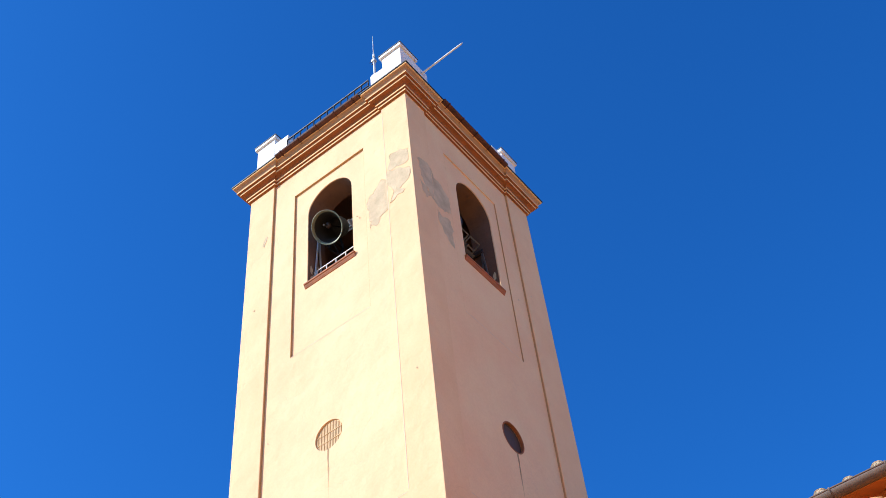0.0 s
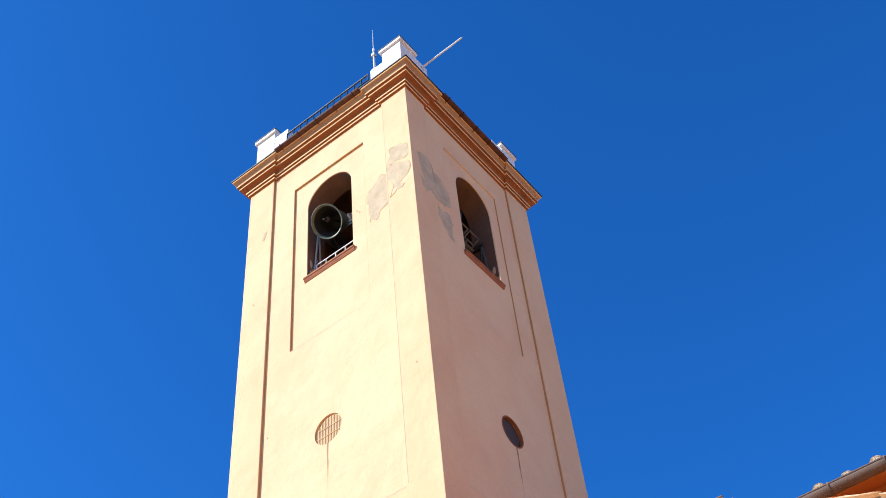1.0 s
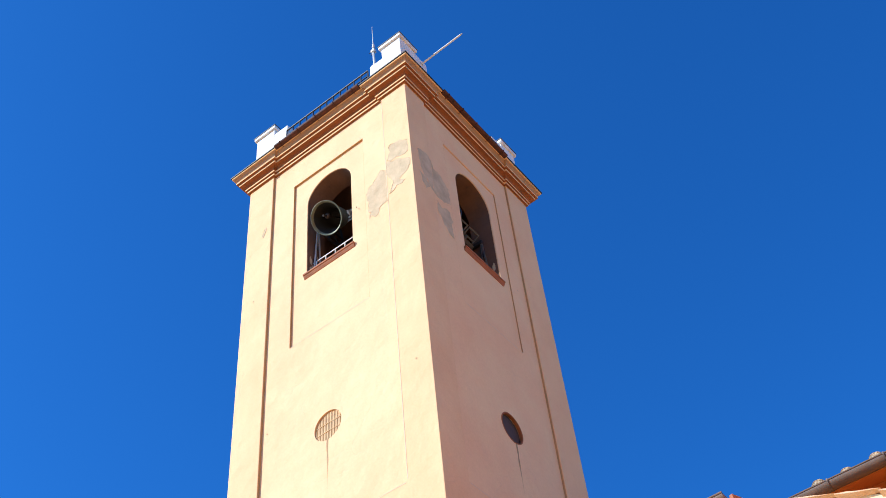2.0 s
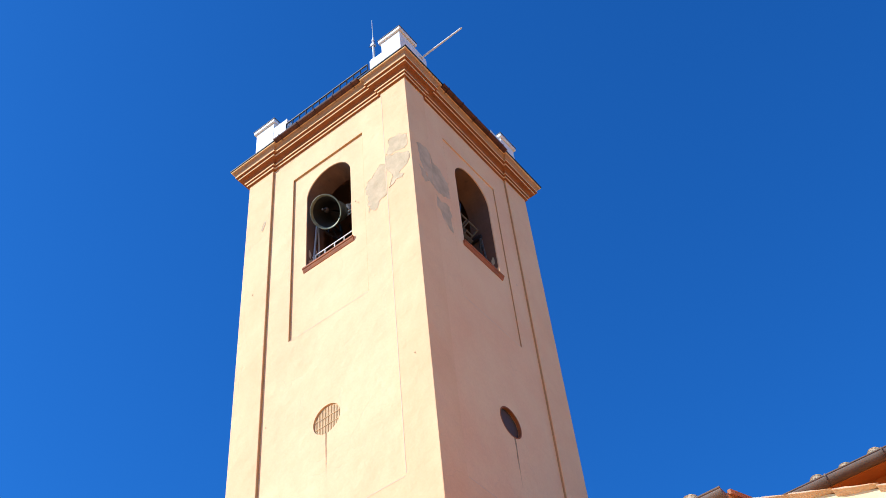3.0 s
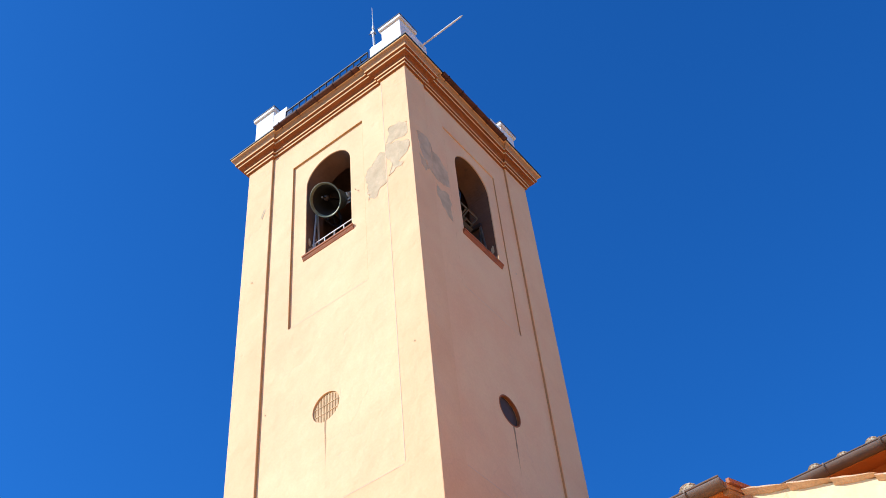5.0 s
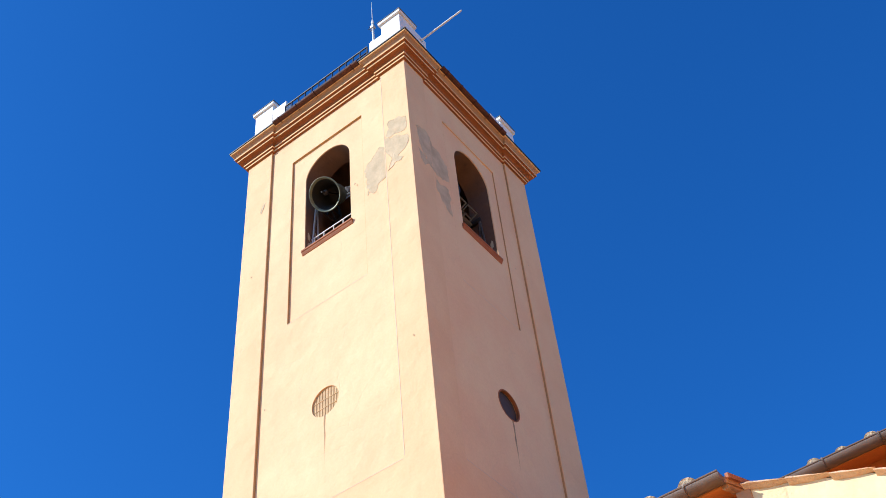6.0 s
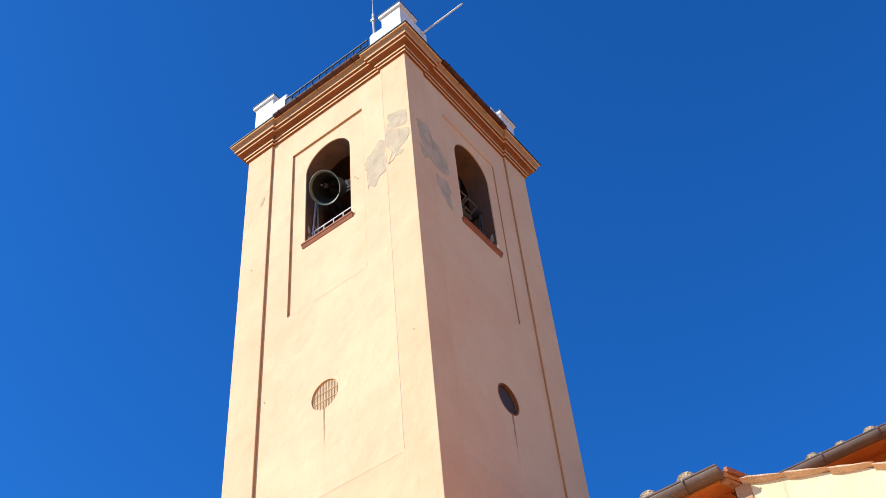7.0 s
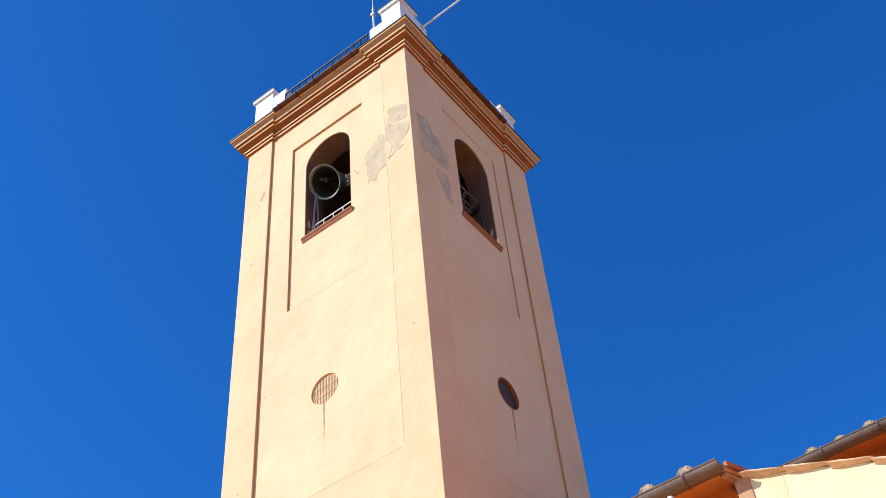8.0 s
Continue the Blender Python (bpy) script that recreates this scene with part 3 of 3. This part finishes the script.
for (x0, y0), (x1, y1) in (((-3.45, 0.02), (-0.98, 0.02)), ((-0.02, 1.05), (-0.02, 3.4)), ((-3.4, WY - 0.02), (-1.0, WY - 0.02)), ((-WX + 0.02, 1.05), (-WX + 0.02, 3.4))):
    part("rail", bar((x0, y0, RAIL_Z), (x1, y1, RAIL_Z), 0.032, 0.026), GREYSTEEL, railing, "dark-toned grey handrail")
    part("lower_rail", bar((x0, y0, 0.80), (x1, y1, 0.80), 0.022, 0.022), DARKMETAL, railing)
    n = 12
    for i in range(n + 1):
        k = i / n
        x, y = x0 + (x1 - x0) * k, y0 + (y1 - y0) * k
        part("baluster", rod((x, y, 0.0), (x, y, RAIL_Z - 0.012), 0.016, n=6), DARKMETAL, railing)

antenna = thing("antenna", "slim white whip antenna on the tower roof", "antenna", at=(-0.855, 0.12, 23.66))
part("mast", rod((0, 0, 0), (0, 0, 0.95), 0.028), STEEL, antenna)
part("whip", rod((0, 0, 0.95), (0, 0, 1.88), 0.013, r2=0.006), STEEL, antenna)
part("clamp", box((-0.05, -0.045, 0.70), (0.05, 0.045, 0.80), 0.01), STEEL, antenna)
for z, w in ((0.86, 0.10), (0.79, 0.13), (0.66, 0.08)):
    part("crossarm", rod((-w, 0, z), (0.4 * w, 0, z), 0.010), DARKMETAL, antenna)
part("insulator", rod((0, 0, 0.90), (0, 0, 1.04), 0.036, n=10, r2=0.024), WHITE, antenna)
part("foot", box((-0.06, -0.06, 0.0), (0.06, 0.06, 0.10), 0.01), WHITE, antenna)

pole = thing("flagpole", "slanting white metal pole projecting from the tower roof", "flagpole", at=(-0.12, 0.80, 23.775))
part("pole", rod((0, 0, 0.03), (1.22, 0.0, 0.08), 0.025, n=12, r2=0.020), WHITE, pole)
part("bracket", box((-0.08, -0.05, 0.0), (0.10, 0.05, 0.07), 0.01), STEEL, pole)
part("tip", rod((1.22, 0, 0.08), (1.27, 0, 0.082), 0.024, r2=0.005), STEEL, pole)


# ---------------------------------------------------------------- bells
def bell_set(put_m, tilt, words, metal):
    """A bell on its headstock with the wheel; the axle lies along local x at the origin, tilt turns it about the axle."""
    bell = thing("church_bell", words, "bell", group="bells in the tower")
    bell.matrix_world = put_m
    turn = Matrix.Rotation(radians(tilt), 4, "X")
    prof = [(0.0, -0.16), (0.10, -0.165), (0.165, -0.185), (0.195, -0.22), (0.205, -0.27), (0.207, -0.285), (0.212, -0.29), (0.207, -0.295), (0.213, -0.36), (0.225, -0.45),
            (0.231, -0.455), (0.229, -0.465), (0.245, -0.54), (0.272, -0.62), (0.280, -0.625), (0.281, -0.64), (0.305, -0.69), (0.333, -0.735), (0.335, -0.75), (0.325, -0.755),
            (0.290, -0.71), (0.245, -0.62), (0.215, -0.52), (0.195, -0.40), (0.18, -0.27), (0.14, -0.215), (0.0, -0.205)]
    prof = [(r * 1.07, z * 1.04 - 0.01) for r, z in prof]
    rim = max(range(len(prof)), key=lambda i: -prof[i][1])
    body = part("bell_body", lathe(prof[:rim + 2], 48, turn), BRONZE, bell, "green-patinated cast bronze bell", True)
    part("inside", lathe(prof[rim + 1:], 48, turn), BELLDARK, body, "dark inner face of the bell", True)
    b = rod(turn @ Vector((0, 0, -0.21)), turn @ Vector((0, -0.04, -0.66)), 0.018)
    ball = turn @ Matrix.Translation((0, -0.045, -0.69))
    bmesh.ops.create_uvsphere(b, u_segments=16, v_segments=10, radius=0.062, matrix=ball)
    rod(turn @ Vector((0, -0.048, -0.74)), turn @ Vector((0, -0.06, -0.86)), 0.022, b)
    part("clapper", b, IRON, bell, "dark iron clapper")
    b = bmesh.new()
    for s in (-0.05, 0.05):
        a, c = turn @ Vector((-0.50, s, 0.0)), turn @ Vector((0.50, s, 0.0))
        bar(a, c, 0.03, 0.07, b, up=turn @ Vector((0, 0, 1)))
    part("headstock", b, metal, bell)
    for x in (-0.20, 0.0, 0.20):
        b = bmesh.new()
        bar(turn @ Vector((x, 0, -0.17)), turn @ Vector((x, 0, 0.12)), 0.03, 0.12, b, up=turn @ Vector((0, 1, 0)))
        part("hanger", b, metal, bell)
    b = bmesh.new()
    for x0, x1 in ((-0.26, 0.08), (0.14, 0.46)):
        for z0 in (0.10, 0.27):
            bar(turn @ Vector((x0, 0.03, z0)), turn @ Vector((x1, 0.03, z0)), 0.025, 0.03, b, up=turn @ Vector((0, 0, 1)))
        for x in (x0, x1):
            bar(turn @ Vector((x, 0.03, 0.03)), turn @ Vector((x, 0.03, 0.28)), 0.025, 0.03, b, up=turn @ Vector((0, 1, 0)))
    part("counterweight_frame", b, metal, bell)
    part("axle", rod((-0.54, 0, 0), (0.54, 0, 0), 0.028, n=12), IRON, bell)
    # wheel
    b = bmesh.new()
    n = 40
    for i in range(n):
        a0, a1 = 2 * math.pi * i / n, 2 * math.pi * (i + 1) / n
        p0, p1 = Vector((-0.42, 0.40 * math.cos(a0), 0.40 * math.sin(a0))), Vector((-0.42, 0.40 * math.cos(a1), 0.40 * math.sin(a1)))
        bar(p0, p1, 0.045, 0.035, b, up=(1, 0, 0))
    wheel = part("wheel", b, IRON, bell, "spoked black iron bell wheel")
    for i in range(4):
        a0 = math.pi * i / 4 + radians(tilt)
        d = Vector((0, math.cos(a0), math.sin(a0))) * 0.39
        part("spoke", bar(Vector((-0.42, 0, 0)) - d, Vector((-0.42, 0, 0)) + d, 0.02, 0.03, up=(1, 0, 0)), IRON, wheel)
    return bell


def bell_frame(put_m, metal):
    fr = thing("trestle", ("dark-toned grey" if metal is GREYSTEEL else "pale") + " steel trestle that carries the bell in the opening", "trestle", group="bell trestles")
    fr.matrix_world = put_m
    for s in (-1, 1):
        x = s * 0.535
        part("strut", bar((x, -0.22, 0.08), (x, -0.34, -1.60), 0.028, 0.028, up=(1, 0, 0)), metal, fr)
        part("strut", bar((x, -0.22, 0.08), (x + 0.03 * s, -0.10, -1.60), 0.028, 0.028, up=(1, 0, 0)), metal, fr)
        part("bearing", box((x - 0.03, -0.25, -0.05), (x + 0.03, 0.06, 0.06), 0.015), IRON, fr)
        part("brace", bar((x, -0.31, -1.2), (x + 0.02 * s, -0.13, -1.2), 0.02, 0.02, up=(1, 0, 0)), IRON, fr)
    part("motor_box", box((-0.52, 0.02, -1.60), (-0.26, 0.26, -1.45), 0.02), IRON, fr, "dark motor housing")
    return fr


M_SUNNY = pose(MID_X, 0.58, 19.88)
M_SHADE = pose(-0.58, MID_Y, 19.52, 0, 0, 90)
bell_set(M_SUNNY, -47, "green bronze bell swung outwards in the sunny arch", STEEL)
# Darker copy of the sunny bell's steel, standing for the arch's shade
bell_set(M_SHADE, 62, "dark bronze bell swung inwards behind the shaded arch", GREYSTEEL)
bell_frame(M_SUNNY, STEEL)
bell_frame(M_SHADE, GREYSTEEL)

rail = thing("guard_rail", "low white metal guard rail on the arch sill", "guard rail")
rail.matrix_world = pose(MID_X, 0.27, Z_SILL + 0.03)
part("rail", bar((-0.585, 0, 0.455), (0.585, 0, 0.455), 0.016, 0.022), WHITE, rail)
for x in (-0.50, -0.25, 0.0, 0.25, 0.48):
    part("post", bar((x, 0, 0.0), (x, 0, 0.445), 0.018, 0.018, up=(0, 1, 0)), WHITE, rail)

# ---------------------------------------------------------------- church beside the tower
church = thing("church", "cream and orange plastered church with clay tile roofs", "church")
SLOPE = 0.36


def gutter(x0, x1, y, z, r, brackets):
    """Half-round gutter along x; y is its outer lip, z the lip's height."""
    b = bmesh.new()
    n = 24
    rows = []
    for x in (x0, x1):
        o, i = [], []
        for k in range(n + 1):
            a = math.pi + math.pi * k / n
            o.append(b.verts.new((x, y + r + r * math.cos(a), z + r * math.sin(a))))
            i.append(b.verts.new((x, y + r + (r - 0.006) * math.cos(a), z + (r - 0.006) * math.sin(a))))
        rows.append((o, i))
    for k in range(n):
        b.faces.new((rows[0][0][k], rows[0][0][k + 1], rows[1][0][k + 1], rows[1][0][k]))
        b.faces.new((rows[0][1][k], rows[1][1][k], rows[1][1][k + 1], rows[0][1][k + 1]))
        for o, i in rows:
            b.faces.new((o[k], o[k + 1], i[k + 1], i[k]))
    # end plates
    for x, s in ((x0, 1), (x1, -1)):
        vs = [b.verts.new((x + s * 0.002, y + r + (r - 0.003) * math.cos(math.pi + math.pi * k / n), z + (r - 0.003) * math.sin(math.pi + math.pi * k / n))) for k in range(n + 1)]
        b.faces.new(vs)
    rod((x0, y, z), (x1, y, z), 0.011, b, 8)
    ob = part("gutter", b, GUTTER, church, "brown half-round metal gutter")
    for x in brackets:
        b = bmesh.new()
        for k in range(n):
            a0, a1 = math.pi + math.pi * k / n, math.pi + math.pi * (k + 1) / n
            bar((x, y + r + (r + 0.004) * math.cos(a0), z + (r + 0.004) * math.sin(a0)), (x, y + r + (r + 0.004) * math.cos(a1), z + (r + 0.004) * math.sin(a1)), 0.022, 0.008, b, up=(1, 0, 0))
        bar((x, y - 0.004, z - 0.02), (x, y - 0.004, z + 0.018), 0.022, 0.012, b, up=(0, 1, 0))
        part("bracket", b, GUTTER, ob)
    return ob


def cover_mesh(r0, r1, length):
    """A tapered half-round clay tile along +y, thick, worn at the edges."""
    b = bmesh.new()
    n = 9
    rings = []
    for y, r in ((0, r0), (length, r1)):
        for t in (0.0, 0.016):
            rings.append([b.verts.new(((r - t) * math.cos(math.pi * k / n) * (1 + 0.02 * ((k * 7) % 3 - 1)), y + 0.006 * ((k * 5) % 3 - 1), (r - t) * math.sin(math.pi * k / n) * 0.95)) for k in range(n + 1)])
    o0, i0, o1, i1 = rings
    for k in range(n):
        for p, q in ((o0, o1), (i1, i0), (i0, o0), (o1, i1)):
            b.faces.new((p[k], p[k + 1], q[k + 1], q[k]))
    for k in (0, n):
        b.faces.new((o0[k], o1[k], i1[k], i0[k]))
    face = b.faces.new(i0[::-1])
    face.material_index = 1
    me = bpy.data.meshes.new("cover_tile")
    bmesh.ops.recalc_face_normals(b, faces=b.faces)
    b.to_mesh(me)
    b.free()
    me.materials.append(CLAYOLD)
    me.materials.append(MORTAR)
    return me


def roof(x0, x1, y0, z0, depth, tiles_x, r, name_label, lift=0.035):
    """A tiled roof that climbs towards +y from its eave."""
    put = lambda u, d, z: Vector((u, y0 + z, z0 + z * SLOPE + d))
    deck = part("roof", slab(bmesh.new(), [(x0, 0), (x1, 0), (x1, depth), (x0, depth)], [], -0.07, 0.0, put), CLAY, church, name_label)
    me = cover_mesh(r, r * 0.80, 0.46)
    rnd = random.Random(7)
    a = math.atan(SLOPE)
    pan = bmesh.new()
    box((-0.15, 0, 0), (0.15, 0.45, 0.022), 0.004, pan, 1)
    pm = bpy.data.meshes.new("pan_tile")
    pan.to_mesh(pm)
    pan.free()
    pm.materials.append(CLAY)
    for x in tiles_x:
        for c in range(3):
            y = -0.06 + c * 0.40
            t = new("cover_tile", me)
            t.parent = deck
            t.matrix_basis = Matrix.Translation(put(x + rnd.uniform(-0.008, 0.008), lift + 0.02 * rnd.random(), y)) @ Matrix.Rotation(a - 0.03, 4, "X") @ Matrix.Rotation(rnd.uniform(-0.03, 0.03), 4, "Z")
    for x, x2 in zip(tiles_x, tiles_x[1:]):
        for c in range(3):
            t = new("pan_tile", pm)
            t.parent = deck
            t.matrix_basis = Matrix.Translation(put((x + x2) / 2, 0.003 + 0.0, -0.03 + c * 0.40)) @ Matrix.Rotation(a - 0.03, 4, "X")
    return deck


G_Y, RAKE = -1.30, -0.378          # face and fall of the gable wall

# low aisle with its eave towards the square
A_X, A_Y, A_Z = 4.37, -1.60, 8.222
gutter(0.55, A_X, A_Y, A_Z, 0.098, (0.9, 1.8, 2.7, 3.35, 3.985))
roof(0.5, A_X + 0.02, A_Y + 0.12, A_Z - 0.015, 3.6, [4.01 - 0.449 * i for i in range(8)], 0.112, "low roof of weathered clay tiles")
put = lambda u, d, z: Vector((u, A_Y + 0.12 + z, A_Z - 0.085 + z * SLOPE + d))
part("soffit", slab(bmesh.new(), [(0.5, 0.02), (A_X - 0.06, 0.02), (A_X - 0.06, 0.62), (0.5, 0.62)], [], -0.03, -0.004, put), ORANGE, church, "orange painted eaves soffit")
part("verge_board", slab(bmesh.new(), [(A_Y + 0.13, A_Z - 0.035), (A_Y + 1.05, A_Z - 0.035 + 0.92 * SLOPE), (A_Y + 1.05, A_Z + 0.03 + 0.92 * SLOPE), (A_Y + 0.13, A_Z + 0.02)], [], A_X + 0.055, A_X + 0.02, lambda u, d, z: Vector((d, u, z))), CLAYRED, church, "terracotta verge edge")
part("wall", box((0.6, -0.98, 0), (4.22, -0.60, 8.30)), ORANGE, church)
# Tan box laid over the wall's end in place of the eaves' cast shadow
part("corner_shadow", box((4.385, G_Y - 0.015, 0), (4.545, -0.70, 8.085), 0.015), CORNER_TONE, church, "tan strip standing for the eaves shadow on the gable wall")
b = bmesh.new()
prev = None
for i in range(15):
    k = i / 14
    y = A_Y + 0.17 + k * 0.62
    z = A_Z - 0.10 + (y - A_Y - 0.12) * SLOPE
    w = 0.034 + 0.014 * noise.noise(Vector((y * 9, 1, 2)))
    h = 0.045 + 0.025 * noise.noise(Vector((y * 8, 4, 1)))
    ringv = [b.verts.new((A_X - 0.03 + dx * w, y, z - dz * h)) for dx, dz in ((-1, -0.3), (1, -0.3), (1, 0.6), (0.5, 1), (-0.6, 1), (-1, 0.5))]
    if prev:
        for m in range(6):
            b.faces.new((prev[m], prev[(m + 1) % 6], ringv[(m + 1) % 6], ringv[m]))
    else:
        b.faces.new(ringv)
    prev = ringv
b.faces.new(prev[::-1])
part("verge_moulding", b, CORNER_TONE, church, "worn plaster moulding under the verge")

# gable wall with its raked verge of lapped tiles
top = lambda x: 8.124 + RAKE * (x - 4.556)
b = slab(bmesh.new(), [(4.505, 0), (9.4, 0), (9.4, top(9.4) - 0.09), (4.505, top(4.505) - 0.09)], [], G_Y, G_Y + 0.35, lambda u, d, z: Vector((u, d, z)))
part("gable_wall", b, CREAM, church, "sunlit cream plastered gable wall")
verge = part("verge", slab(bmesh.new(), [(4.505, top(4.505) - 0.09), (9.4, top(9.4) - 0.09), (9.4, top(9.4) - 0.03), (4.505, top(4.505) - 0.03)], [], G_Y, G_Y + 0.6, lambda u, d, z: Vector((u, d, z))), CREAM, church)
L = 0.392
shapes = []
for v in range(4):
    # a worn tile: thick at its upper end, thinning unevenly to the lower
    b = bmesh.new()
    wob = lambda u, k: 0.006 * noise.noise(Vector((u * 14, v * 5.3, k)))
    us = [L * k / 7 for k in range(8)]
    us[-1] = L + 0.012
    cols = []
    for u in us:
        zt = RAKE * u + wob(u, 1)
        zb = RAKE * u - 0.068 + 0.046 * (u / L) ** 1.2 - 0.06 * (L - u) * u / L + wob(u, 7)
        bulge = (1.02 - 0.35 * u / L) * (1 + 4 * wob(u, 3))
        face = [(G_Y + 0.30, zt), (G_Y - 0.045, zt)]
        face += [(G_Y - out * bulge, zt + (zb - zt) * f) for f, out in ((0.14, 0.056), (0.35, 0.074), (0.54, 0.082), (0.68, 0.056))]
        face += [(G_Y - 0.004, zb), (G_Y + 0.30, zb)]
        cols.append([b.verts.new((u, d, z)) for d, z in face])
    for p, q in zip(cols, cols[1:]):
        for i in range(len(p)):
            j = (i + 1) % len(p)
            b.faces.new((p[i], p[j], q[j], q[i]))
    b.faces.new(cols[0])
    b.faces.new(cols[-1][::-1])
    bmesh.ops.recalc_face_normals(b, faces=b.faces)
    vt = bpy.data.meshes.new("verge_tile")
    b.to_mesh(vt)
    b.free()
    vt.materials.append(VERGE)
    shapes.append(vt)
rnd = random.Random(3)
for x in [4.49] + [4.54 + L * i for i in range(13)]:
    i = int(x * 7)
    t = new("verge_tile", shapes[i % 4])
    t.parent = verge
    t.matrix_basis = Matrix.Translation((x + rnd.uniform(-0.012, 0.012), rnd.uniform(-0.02, 0.012), top(x) + rnd.uniform(-0.006, 0.006))) @ Matrix.Rotation(rnd.uniform(-0.02, 0.02), 4, "Y")

# higher nave behind it
C_Y, C_Z = 2.0, 10.268
gutter(0.4, 9.3, C_Y, C_Z, 0.105, (0.9, 1.75, 2.6, 3.45, 4.575, 5.36, 6.2, 7.1, 8.0, 8.9))
roof(0.35, 9.4, C_Y + 0.12, C_Z - 0.015, 4.0, [4.437 + 0.405 * i for i in range(-9, 12) if i != -1], 0.105, "upper roof of weathered clay tiles", 0.015)
put = lambda u, d, z: Vector((u, C_Y + 0.12 + z, C_Z - 0.085 + z * SLOPE + d))
part("soffit", slab(bmesh.new(), [(0.4, 0.02), (9.3, 0.02), (9.3, 0.75), (0.4, 0.75)], [], -0.03, -0.004, put), ORANGE, church, "orange painted eaves soffit")
part("wall", box((0.4, 2.75, 0), (9.3, 3.15, 10.42)), ORANGE, church)

# the rest of the church's shell
RIDGE_Y, RIDGE_Z = C_Y + 0.12 + 4.0, C_Z - 0.015 + 4.0 * SLOPE
back = lambda u, d, z: Vector((u, RIDGE_Y + z, RIDGE_Z - z * SLOPE + d))
part("roof", slab(bmesh.new(), [(0.35, 0.004), (9.4, 0.004), (9.4, 4.0), (0.35, 4.0)], [], -0.07, 0.0, back), CLAY, church)
part("wall", box((0.4, 9.1, 0), (9.3, 9.5, 10.30)), ORANGE, church)
for x in (0.4, 8.9):
    gable = [(3.15, 0), (9.1, 0), (9.1, 10.4), (RIDGE_Y, RIDGE_Z - 0.09), (3.15, 10.5)]
    part("wall", slab(bmesh.new(), gable, [], x, x + 0.4, lambda u, d, z: Vector((d, u, z))), CREAM, church)
low = lambda u, d, z: Vector((u, z, top(u) - 0.03 + d))
part("roof", slab(bmesh.new(), [(4.45, G_Y + 0.31), (9.4, G_Y + 0.31), (9.4, 2.74), (4.45, 2.74)], [], -0.05, 0.0, low), CLAY, church)
part("wall", box((9.1, G_Y + 0.36, 0), (9.39, 2.74, top(9.4) - 0.12)), CREAM, church)
part("wall", box((0.6, -0.59, 0), (0.95, 2.74, 8.40)), ORANGE, church)

lamp = thing("eaves_lamp", "small round white lamp under the brown gutter", "lamp", at=(3.79, -1.50, 8.02))
part("housing", lathe([(0.0, 0.052), (0.026, 0.048), (0.039, 0.03), (0.042, 0.0), (0.037, -0.022), (0.022, -0.037), (0.0, -0.041)], 20, Matrix.Translation((0, -0.06, 0))), WHITE, lamp, "", True)
part("arm", rod((0, -0.04, 0.02), (0.0, 0.06, 0.14), 0.015), STEEL, lamp)

# ---------------------------------------------------------------- unseen walls added to bounce warm light onto the tower
tagged(link("bounce_wall_east", box((15.0, -30, 0), (15.4, 34, 13), 0.02), OCHRE), "unseen ochre wall across the square, added to bounce warm light", "wall", kind="structure")
tagged(link("bounce_wall_north", box((10.5, 13.0, 0), (46, 13.4, 14), 0.02), OCHRE), "unseen ochre wall behind the church, added to bounce warm light", "wall", kind="structure")
